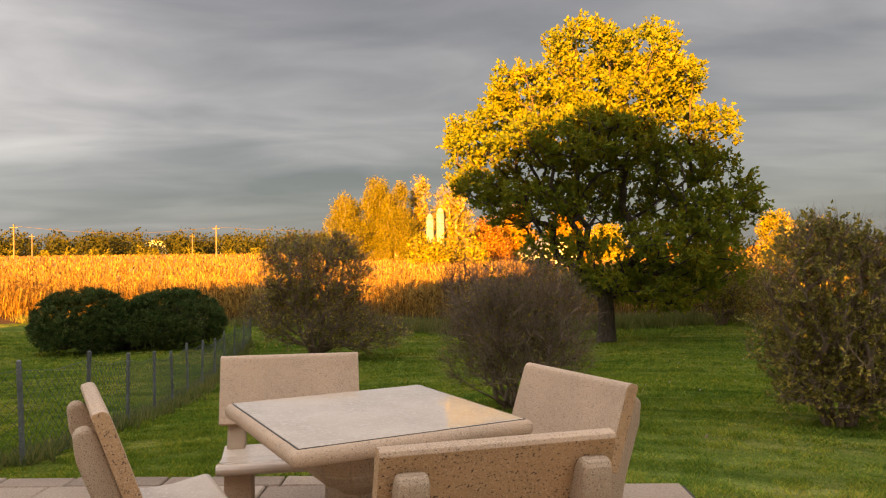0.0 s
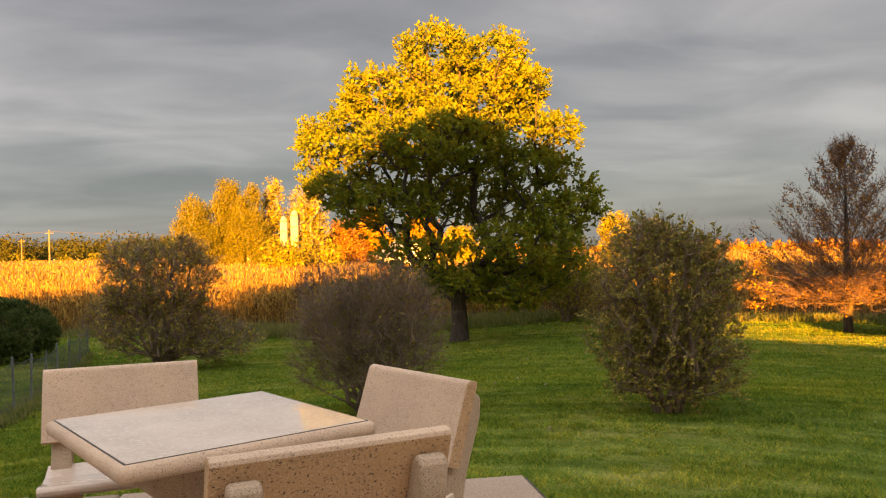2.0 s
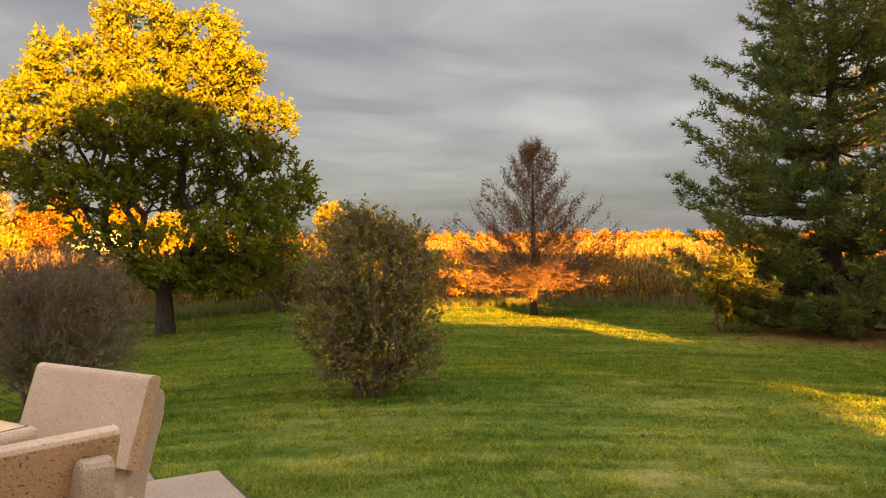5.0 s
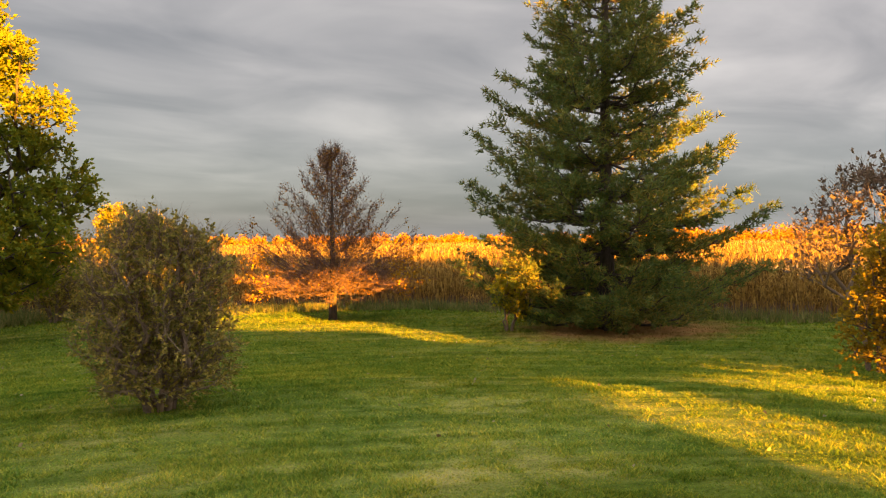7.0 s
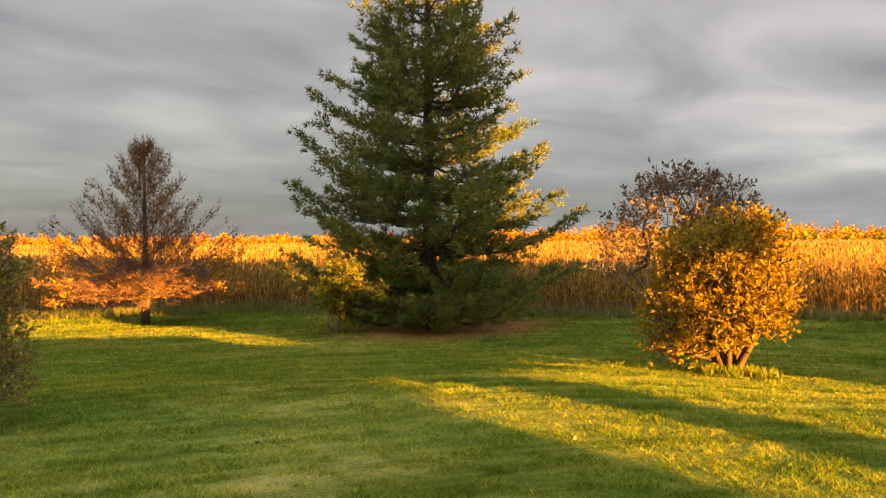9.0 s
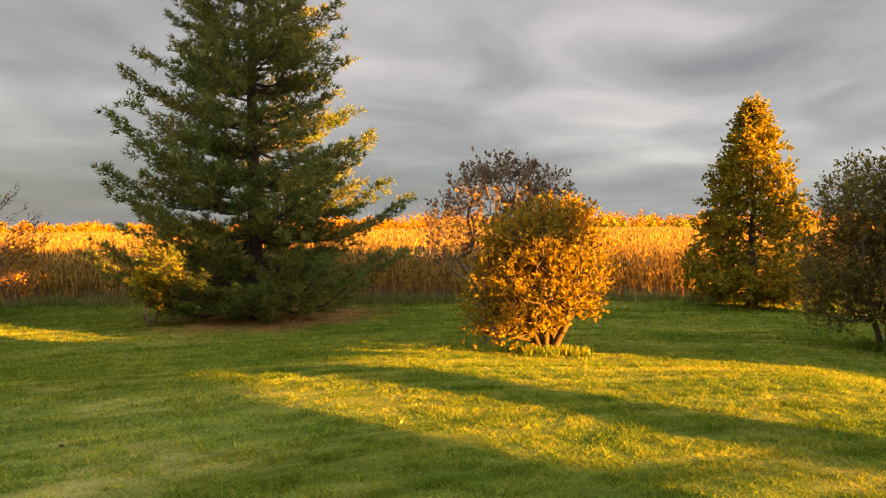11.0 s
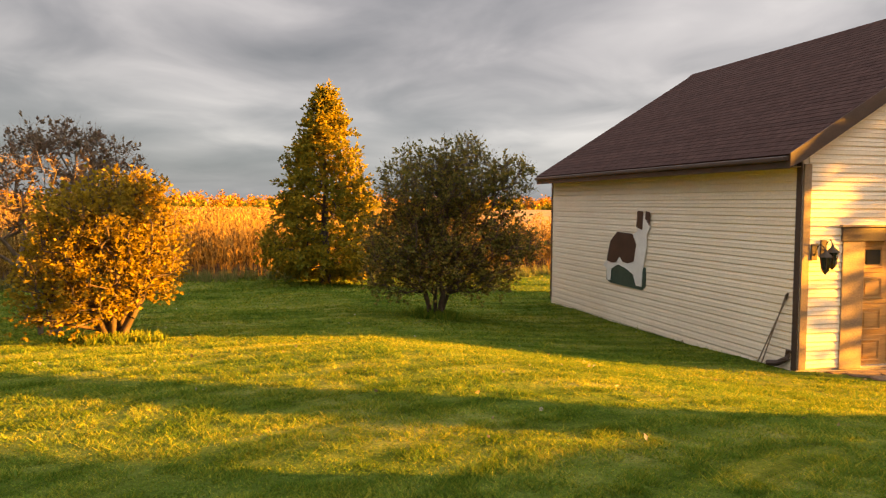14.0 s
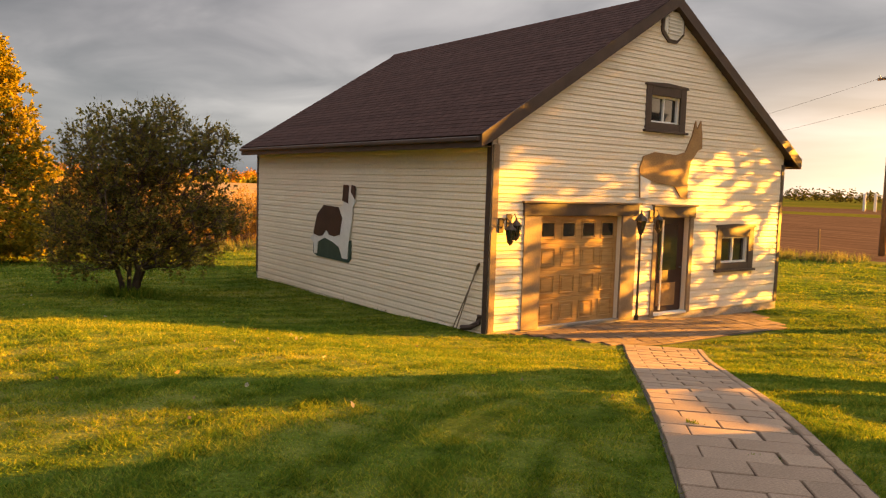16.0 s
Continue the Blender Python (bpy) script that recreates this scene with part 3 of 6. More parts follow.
def woody(name, at, blobs, label, category, seed, leaf_mat, wood_mat=BARK, tips=500, per=30, reach=0.35, size=0.12, stems=None, trunk=1.5, thick=0.012, twigs=0, twig_len=0.3,
          turn=0.0, cone=None, hollow=0.45, step=0.35, group="", least=0.0, aspect=0.55, climb=0.35, sink=0.0, power=0.5, down=1.5, twig_width=0.004, tuft=None, fan=0.75, lift=0.1):
    """A broad-leaved tree or shrub: limbs that branch to fill the crown given by blobs, fine twigs, and leaves round the twig ends."""
    rng = np.random.default_rng(seed)
    x, y = at[0], at[1]
    z = ground_at(x, y) if len(at) < 3 else at[2]
    ob = thing(name, pose(x, y, z - sink, 0, 0, facing(x, y) + turn), label, category, group)
    T = blob_points(blobs, tips, rng, hollow) if not cone else cone_points(*cone, tips, rng)
    T = T[T[:, 2] > 0.12]
    if stems:
        V, F, off, ends = [], [], 0, []
        which = rng.integers(0, stems, len(T))
        ang = np.arctan2(T[:, 1], T[:, 0])
        which = ((ang + math.pi) / (2 * math.pi) * stems).astype(int) % stems
        for s in range(stems):
            t = T[which == s]
            if len(t) == 0:
                continue
            a = (s + 0.5) / stems * 2 * math.pi - math.pi
            foot = np.array([math.cos(a), math.sin(a), 0]) * 0.10 * rng.uniform(0.6, 1.5)
            mid = foot * 2.2 + np.array([0, 0, trunk])
            P, par, load, e = branch_net(t, [foot - [0, 0, 0.15], foot * 1.4 + [0, 0, trunk * 0.5], mid], rng, step, climb, down_cost=down)
            v, f = limb_mesh(P, par, thick * load ** power, 4, least)
            V.append(v)
            F.append(f + off)
            off += len(v)
            ends.append(np.concatenate([P[e], P[e] - P[par[e]]], axis=1))
        V, F, E = np.concatenate(V), np.concatenate(F), np.concatenate(ends)
    else:
        n = max(3, int(trunk / 0.5))
        roots = [np.array([0.03 * math.sin(i * 1.3), 0.03 * math.cos(i * 1.7), trunk * i / n - (0.2 if i == 0 else 0)]) for i in range(n + 1)]
        P, par, load, e = branch_net(T, roots, rng, step, climb, down_cost=down)
        rad = thick * load ** power
        rad[0] *= 1.45
        rad[1] *= 1.1
        V, F = limb_mesh(P, par, rad, 7, least)
        E = np.concatenate([P[e], P[e] - P[par[e]]], axis=1)
    wood = mesh_part("trunk" if not stems else "stem_clump", V, F, wood_mat, ob, smooth=True)
    if twigs:
        D = unit(E[:, 3:] + 0.4 * unit(E[:, :3] - np.array([0, 0, trunk])))
        v, f = spray_mesh(E[:, :3], D, twig_len, twig_width, twigs, rng)
        mesh_part("branchwork", v, f, wood_mat, ob)
    if tuft:
        D = unit(unit(E[:, 3:]) + 0.5 * unit(E[:, :3] - np.array([0, 0, trunk])) + np.array([0, 0, lift]))
        C, D = tuft_points(E[:, :3], D, *tuft, rng, fan)
        ok = C[:, 2] > 0.06
        v, f = leaf_mesh(C[ok], size, rng, aspect, D=D[ok])
        mesh_part("crown", v, f, leaf_mat, ob)
    elif per:
        C = around(E[:, :3], per, reach, rng)
        C = C[C[:, 2] > 0.05]
        v, f = leaf_mesh(C, size, rng, aspect)
        mesh_part("crown", v, f, leaf_mat, ob)
    return ob


# ---- ground ----
LAWN = [(-70, 49), (-20, 36), (-2.4, 32.6), (10, 30), (21.5, 22), (25, 10), (28.5, 2.5), (31, -10), (29, -24), (19, -33), (0, -38), (-70, -38)]


def inside(poly, x, y):
    x, y = np.asarray(x), np.asarray(y)
    hit = np.zeros(x.shape, bool)
    for (x0, y0), (x1, y1) in zip(poly, poly[1:] + poly[:1]):
        cross = ((y0 > y) != (y1 > y)) & (x < (x1 - x0) * (y - y0) / ((y1 - y0) or 1e-9) + x0)
        hit ^= cross
    return hit


def build_ground():
    radii = np.concatenate([np.arange(0.5, 40, 0.5), 40 * 1.09 ** np.arange(0, 55)])
    n = 288
    ang = np.arange(n) * 2 * math.pi / n
    R, T = np.meshgrid(radii, ang, indexing="ij")
    X, Y = R * np.sin(T), 0.4 + R * np.cos(T)
    Z = land(X, Y)
    V = np.concatenate([[[0, 0.4, ground_at(0, 0.4)]], np.stack([X, Y, Z], 2).reshape(-1, 3)])
    i, j = np.meshgrid(np.arange(len(radii) - 1), np.arange(n), indexing="ij")
    a, b = 1 + i * n + j, 1 + i * n + (j + 1) % n
    F = np.stack([a, b, b + n, a + n], 2).reshape(-1, 4)[:, ::-1]
    tris = [(0, 1 + (k + 1) % n, 1 + k) for k in range(n)]
    faces = [tuple(f) for f in F.tolist()] + tris
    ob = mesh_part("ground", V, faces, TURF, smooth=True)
    tagged(ob, "mown green lawn running out into farm fields", "ground", kind="structure")
    for m in (SOIL, PLOUGHED, MEADOW):
        ob.data.materials.append(m)
    c = V[F].mean(axis=1)
    lawn = inside(LAWN, c[:, 0], c[:, 1])
    r = np.hypot(c[:, 0], c[:, 1])
    yaw = np.degrees(np.arctan2(-c[:, 0], c[:, 1]))
    idx = np.where(lawn, 0, np.where((yaw < -104) & (r < 170), 2, np.where(r < 200, 1, 3)))
    idx = np.where((yaw < -104) & (r > 118) & (r < 150), 3, idx)
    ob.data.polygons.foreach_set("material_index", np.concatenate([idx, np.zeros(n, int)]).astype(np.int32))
    return ob


build_ground()

# ---- corn ----
EDGE = [(-75, 51), (-20, 36.6), (-2.4, 33.2), (11, 30.4), (22.2, 22), (25.6, 10.2), (29.2, 2.6), (31.6, -10), (32, -18)]


def along(points, step):
    out = []
    for (x0, y0), (x1, y1) in zip(points, points[1:]):
        m = max(1, int(math.hypot(x1 - x0, y1 - y0) / step))
        for k in range(m):
            out.append((x0 + (x1 - x0) * k / m, y0 + (y1 - y0) * k / m))
    return np.array(out)


def corn_plants(P, rng, leaves, height=1.74):
    """Dry maize plants at points P: a stalk, drooping ribbon leaves and a tassel, as arrays."""
    n = len(P)
    h = height * rng.uniform(0.9, 1.07, n)
    lean = rng.normal(size=(n, 2)) * 0.06
    V, F, off = [], [], 0
    base = np.column_stack([P, land(P[:, 0], P[:, 1])])
    top = base + np.column_stack([lean[:, 0] * h, lean[:, 1] * h, h])
    s = np.column_stack([rng.normal(size=(n, 2)), np.zeros(n)])
    s = unit(s) * 0.014
    V.append(np.stack([base - s, base + s, top + s * 0.4, top - s * 0.4], 1).reshape(-1, 3))
    F.append(np.arange(n * 4).reshape(-1, 4))
    off = n * 4
    for k in range(leaves):
        f = (0.18 + 0.75 * (k + rng.random(n)) / leaves)[:, None]
        root = base + (top - base) * f
        a = rng.random(n) * 2 * math.pi
        d = np.column_stack([np.cos(a), np.sin(a), np.zeros(n)])
        ln = (0.5 * rng.uniform(0.6, 1.3, n))[:, None]
        w = np.column_stack([-np.sin(a), np.cos(a), np.zeros(n)]) * (0.026 if leaves > 8 else 0.030)
        mid = root + d * ln * 0.5 + np.array([0, 0, 0.16]) * ln * 2
        tip = root + d * ln * rng.uniform(0.7, 1.0, n)[:, None] - np.array([0, 0, 1.0]) * ln * rng.uniform(0.2, 0.9, n)[:, None]
        V.append(np.stack([root - w * 0.4, root + w * 0.4, mid + w, mid - w, tip], 1).reshape(-1, 3))
        i = off + np.arange(n)[:, None] * 5
        F.append((i + np.array([[0, 1, 2, 3]])))
        F.append((i + np.array([[3, 2, 4, 4]]))[:, :3])
        off += n * 5
    for k in range(3):
        a = rng.random(n) * 2 * math.pi
        d = np.column_stack([np.cos(a) * 0.1, np.sin(a) * 0.1, np.full(n, 0.24)])
        w = np.column_stack([-np.sin(a), np.cos(a), np.zeros(n)]) * 0.012
        V.append(np.stack([top - w, top + w, top + d], 1).reshape(-1, 3))
        F.append(off + np.arange(n * 3).reshape(-1, 3))
        off += n * 3
    return np.concatenate(V), [tuple(f) for block in F for f in block.tolist()]


def build_corn():
    rng = np.random.default_rng(5)
    near = []
    for k in range(7):
        p = along(EDGE, 0.24)
        d = unit(np.column_stack([p[:, 0], p[:, 1] - 3, np.zeros(len(p))]))[:, :2]
        near.append(p + d * (k * 0.75) + rng.normal(size=p.shape) * 0.07)
    near = np.concatenate(near)
    v, f = corn_plants(near, rng, 11)
    tagged(mesh_part("corn_field_edge", v, f, CORN), "standing rows of dry tan maize beyond the lawn", "corn", kind="stuff")
    far = []
    for k in range(40):
        p = along(EDGE, 0.55 + 0.03 * k)
        d = unit(np.column_stack([p[:, 0], p[:, 1] - 3, np.zeros(len(p))]))[:, :2]
        far.append(p + d * (5.2 + k * 0.85 + 0.02 * k * k) + rng.normal(size=p.shape) * 0.2)
    far = np.concatenate(far)
    v, f = corn_plants(far, rng, 7)
    tagged(mesh_part("corn_field", v, f, CORN), "ripe dry maize filling the field behind", "corn", kind="stuff")
    # the closed canopy farther out, ragged on top
    radii = np.concatenate([np.arange(0, 60, 1.2), np.arange(60, 190, 4.0)])
    p = along(EDGE, 0.8)
    d = unit(np.column_stack([p[:, 0], p[:, 1] - 3, np.zeros(len(p))]))[:, :2]
    G = p[None] + d[None] * (6 + radii)[:, None, None]
    z = land(G[..., 0], G[..., 1]) + 1.34 + rng.uniform(-0.15, 0.15, G.shape[:2])
    V = np.concatenate([G, z[..., None]], 2).reshape(-1, 3)
    n = len(p)
    i, j = np.meshgrid(np.arange(len(radii) - 1), np.arange(n - 1), indexing="ij")
    a = i * n + j
    F = np.stack([a, a + 1, a + n + 1, a + n], 2).reshape(-1, 4)
    tagged(mesh_part("corn_canopy", V, [tuple(q) for q in F.tolist()], CANOPY), "closed top of the distant ripe maize field", "corn", kind="stuff")
    m = 110000
    yaw = np.radians(rng.uniform(-106, 62, m))
    r = 34 * (250 / 34) ** rng.random(m)
    x, y = -np.sin(yaw) * r, 3 + np.cos(yaw) * r
    keep = ~inside([(0, 0)] + [(p * 1.12, q * 1.12) for p, q in EDGE] + [(0, -60)], x, y)
    C = np.column_stack([x, y, land(x, y) + 1.05])[keep]
    a = rng.random(len(C)) * math.pi
    s = np.column_stack([np.cos(a), np.sin(a), np.zeros(len(C))]) * (0.03 + 0.0008 * r[keep])[:, None]
    tip = C + np.column_stack([rng.normal(size=(len(C), 2)) * 0.2, rng.uniform(0.35, 0.82, len(C))])
    v = np.stack([C - s, C + s, tip + s * 0.4, tip - s * 0.4], 1).reshape(-1, 3)
    tagged(mesh_part("corn_top", v, np.arange(len(v)).reshape(-1, 4), CORN), "ragged dry tops of the distant maize", "corn", kind="stuff")


build_corn()


# ---- patio and paths ----
def paver_mesh(name, sx, sy, sz, bevel=0.008):
    bm = box_bm((sx, sy, sz), (0, 0, -sz / 2), bevel, 1)
    me = bpy.data.meshes.new(name)
    bm.to_mesh(me)
    bm.free()
    return me


def build_patio():
    rng = random.Random(3)
    base = tagged(part("patio", join_bm(box_bm((7.5, 8.3, 0.3), (-2.27, 0.47, -0.166)), box_bm((7.1, 0.2, 0.3), (-2.45, 4.72, -0.166))), JOINT), "flagstone patio with dark joints", "patio", kind="structure")
    rows = []
    y = -3.6
    depths = [0.42, 0.6, 0.46, 0.42, 0.6, 0.46, 0.6, 0.42, 0.46, 0.6, 0.42, 0.46, 0.6, 0.46, 0.42, 0.43]
    for k, d in enumerate(depths + [0.19]):
        top = 4.62 if k == len(depths) - 1 else y + d
        if k == len(depths):
            y, top = 4.62, 4.82
        x = 1.46 if k < len(depths) else 1.09
        while x > -5.9:
            w = rng.choice((0.45, 0.6, 0.75, 0.9))
            rows.append((x - w / 2, (y + top) / 2, w - 0.012, top - y - 0.012))
            x -= w
        y = top
    for x, y, w, d in rows:
        if w < 0.05:
            continue
        me = paver_mesh("flagstone", w, d, 0.05)
        me.materials.append(FLAG)
        ob = new("flagstone", me)
        ob.parent = base
        ob.matrix_basis = pose(x, y, rng.uniform(-0.002, 0.003) + 0.002, rng.uniform(-0.2, 0.2), rng.uniform(-0.2, 0.2), 0)
    return base


GAR_AT, GAR_TURN = (11.632, -8.41, -1.274), -86.66
GAR = pose(*GAR_AT, 0, 0, GAR_TURN)
PATH_A, PATH_B = Vector((1.655, -2.70)), Vector((9.60, -10.43))


def apron_z(a, b):
    """Height of the apron before the garage, in the garage's own coordinates."""
    w = GAR @ Vector((a, b, 0))
    return ground_at(w.x, w.y) - GAR_AT[2] + 0.026


def path_side(s):
    """Half width of the path on its southern side, s metres from the patio."""
    return 0.33 + 0.037 * s


def build_path():
    rng = random.Random(8)
    d = (PATH_B - PATH_A).normalized()
    side = Vector((-d.y, d.x))
    long = (PATH_B - PATH_A).length
    bed = thing("garden_path", pose(0, 0, 0), "straight path of weathered concrete pavers in the lawn", "path", kind="structure")
    bm = bmesh.new()
    n = 40
    rings = []
    for i in range(n + 1):
        p = PATH_A + d * long * i / n
        z = ground_at(p.x, p.y)
        wide = path_side(long * i / n) + 0.11
        rings.append([bm.verts.new((*(p + side * o), z + dz)) for o, dz in ((-wide, -0.1), (-wide, 0.024), (0.48, 0.024), (0.48, -0.1))])
    for a, b in zip(rings, rings[1:]):
        for k in range(3):
            bm.faces.new((a[k], b[k], b[k + 1], a[k + 1]))
    bmesh.ops.recalc_face_normals(bm, faces=bm.faces)
    part("bedding", bm, JOINT, bed)
    turn = math.degrees(math.atan2(d.y, d.x))
    s = 0.0
    k = 0
    meshes = {}
    while s < long - 0.2:
        dep = 0.29
        p = PATH_A + d * (s + dep / 2)
        z0, z1 = ground_at(*(p - d * 0.2)), ground_at(*(p + d * 0.2))
        tilt = -math.degrees(math.atan2(z1 - z0, 0.4))
        wide = path_side(s)
        o = -0.84 - (0.22 if k % 2 else 0.0)
        while o < 0.5:
            w = 0.45
            lo, hi = max(o, -wide), min(o + w, 0.46)
            if hi - lo > 0.06:
                key = round((hi - lo) * 50) / 50
                if key not in meshes:
                    meshes[key] = paver_mesh("paver", dep - 0.008, key - 0.008, 0.06, 0.005)
                    meshes[key].materials.append(PAVER)
                ob = new("paver", meshes[key])
                ob.parent = bed
                c = p + side * (lo + hi) / 2
                ob.matrix_basis = pose(c.x, c.y, ground_at(p.x, p.y) + 0.045 + rng.uniform(-0.004, 0.004), 0, 0, turn) @ pose(0, 0, 0, rng.uniform(-0.7, 0.7), tilt + rng.uniform(-0.6, 0.6), rng.uniform(-0.8, 0.8))
            o += w
        edge = meshes.setdefault("edge", paver_mesh("edging", dep - 0.01, 0.08, 0.09, 0.01))
        if not edge.materials:
            edge.materials.append(PAVER)
        for off in (-wide - 0.05,):
            c = p + side * off
            ob = new("edging_stone", edge)
            ob.parent = bed
            ob.matrix_basis = pose(c.x, c.y, ground_at(p.x, p.y) + 0.05, 0, tilt, turn + rng.uniform(-1, 1))
        s += dep
        k += 1
    # apron before the garage
    apron = thing("garage_apron", GAR, "brown paved apron before the garage doors", "paving", kind="structure")
    bm = bmesh.new()
    for i in range(20):
        for j in range(6):
            quad = [(0.45 + 0.4 * (i + a), -0.02 - 0.33 * (j + b)) for a, b in ((0, 0), (1, 0), (1, 1), (0, 1))]
            if quad[0][0] < 0.5 - quad[2][1] * 0.47 or quad[1][0] > 8.3 + quad[2][1] * 0.85:
                continue
            bm.faces.new([bm.verts.new((a, b, apron_z(a, b) - 0.014)) for a, b in quad])
    bmesh.ops.remove_doubles(bm, verts=bm.verts, dist=0.001)
    bmesh.ops.recalc_face_normals(bm, faces=bm.faces)
    part("bedding", bm, JOINT, apron)
    me = paver_mesh("paver", 0.302, 0.152, 0.06, 0.006)
    me.materials.append(APRON_STONE)
    for r in range(12):
        yy = -0.10 - r * 0.16
        x = 0.50 - yy * 0.47 + (0.155 if r % 2 else 0)
        limit = 8.3 + yy * 0.85
        while x + 0.31 < limit:
            ob = new("paver", me)
            ob.parent = apron
            slope = math.degrees(math.atan2(apron_z(x + 0.5, yy) - apron_z(x - 0.2, yy), 0.7))
            ob.matrix_basis = pose(x + 0.155, yy, apron_z(x + 0.155, yy) + rng.uniform(-0.004, 0.005), rng.uniform(-0.8, 0.8), -slope + rng.uniform(-0.8, 0.8), rng.uniform(-1, 1))
            x += 0.31


build_patio()
build_path()


# ---- the stone table and its benches ----
def arc(cx, cz, r, a0, a1, n):
    return [(cx + r * math.cos(radians(a0 + (a1 - a0) * i / n)), cz + r * math.sin(radians(a0 + (a1 - a0) * i / n))) for i in range(n + 1)]


def build_table():
    t = thing("stone_table", pose(-0.295, 3.23, 0, 0, 0, 29.3), "square pinkish granite patio table with polished top", "table")
    part("tabletop", box_bm((1.035, 1.035, 0.066), (0, 0, 0.705), 0.030, 4), GRANITE, t, "rounded speckled granite edge", smooth=True)
    part("polished_panel", box_bm((0.96, 0.96, 0.006), (0, 0, 0.7385), 0.002, 1), POLISHED, t, "polished pale granite top panel")
    groove = join_bm(*[box_bm((0.975, 0.007, 0.004), (0, s * 0.4845, 0.7375)) for s in (-1, 1)], *[box_bm((0.007, 0.96, 0.004), (s * 0.4845, 0, 0.7375)) for s in (-1, 1)])
    part("groove", groove, GROOVE, t)
    bm = bmesh.new()
    levels = [(0.30, 0.672), (0.30, 0.55), (0.275, 0.50), (0.20, 0.46), (0.17, 0.43), (0.17, 0.12), (0.24, 0.07), (0.26, 0.0)]
    rings = []
    for h, z in levels:
        c = 0.28 * h
        pts = [(h, -h + c), (h, h - c), (h - c, h), (-h + c, h), (-h, h - c), (-h, -h + c), (-h + c, -h), (h - c, -h)]
        rings.append([bm.verts.new((a, b, z)) for a, b in pts])
    for r0, r1 in zip(rings, rings[1:]):
        for k in range(8):
            bm.faces.new((r0[k], r1[k], r1[(k + 1) % 8], r0[(k + 1) % 8]))
    bm.faces.new(rings[0])
    bm.faces.new(rings[-1][::-1])
    bmesh.ops.recalc_face_normals(bm, faces=bm.faces)
    bmesh.ops.bevel(bm, geom=bm.edges[:], offset=0.008, segments=2, affect="EDGES")
    part("pedestal", bm, GRANITE_ROUGH, t, "rough carved granite pedestal")
    return t


def build_bench():
    """A one-seat stone bench facing +y; its origin lies under the top of its backrest."""
    b = thing("stone_bench", pose(0, 0, 0), "speckled granite bench seat with a leaning slab back, on the patio", "bench", "benches round the table")
    lean = Matrix.Rotation(radians(19), 4, "X")
    # slab: rounded at the top
    w, h, th = 0.75, 0.375, 0.062
    prof = [(-th / 2, -h)] + [(th / 2, -h)] + arc(th / 2 - 0.03, -0.03, 0.03, 0, 90, 4) + [(-th / 2 + 0.008, 0.0), (-th / 2, -0.012)]
    bm = prism_bm(prof, w, "x", -w / 2, 0.003)
    bm.normal_update()
    for face in bm.faces:
        face.material_index = 0 if face.normal.y > 0.2 or face.normal.z > 0.4 else 1
    bmesh.ops.transform(bm, matrix=Matrix.Translation((0, 0, 0.87)) @ lean, verts=bm.verts)
    part("backrest", bm, [GRANITE, GRANITE_GOLD], b, smooth=False)
    # dished seat
    prof = [(0.10, 0.34), (0.10, 0.402), (0.16, 0.387), (0.25, 0.375), (0.36, 0.378), (0.45, 0.395), (0.50, 0.402)] + arc(0.505, 0.375, 0.027, 90, -90, 5) + [(0.45, 0.345), (0.25, 0.322), (0.12, 0.335)]
    part("seat", prism_bm(prof, 0.70, "x", -0.35, 0.004), POLISHED, b, "smooth dished granite seat")
    for sx in (-1, 1):
        prof = [(0.15, 0.0), (0.15, 0.40), (0.105, 0.50), (0.045, 0.66), (-0.002, 0.775)] + arc(-0.045, 0.765, 0.04, 20, 165, 6) + [(-0.075, 0.69), (0.005, 0.47), (0.03, 0.36), (0.02, 0.0)]
        part("back_post", prism_bm(prof, 0.095, "x", sx * 0.287 - 0.0475, 0.014), GRANITE_ROUGH, b, "rough curved granite back post")
        prof = [(0.155, 0.0), (0.17, 0.0)] + [(y, z) for y, z in ((0.18, 0.12), (0.22, 0.19), (0.27, 0.19), (0.31, 0.12), (0.32, 0.0))] + [(0.45, 0.0), (0.43, 0.34), (0.155, 0.33)]
        part("leg", prism_bm(prof, 0.13, "x", sx * 0.255 - 0.065, 0.0), GRANITE, b)
    return b


build_table()
BENCH = build_bench()
BENCH.matrix_basis = pose(-0.84, 4.165, 0, 0, 0, 190.5)
copy_thing(BENCH, pose(0.645, 3.43, 0, 0, 0, 119.3))
copy_thing(BENCH, pose(0.21, 2.165, 0, 0, 0, 17.3))
copy_thing(BENCH, pose(-1.375, 2.92, 0, 0, 0, -61.5))


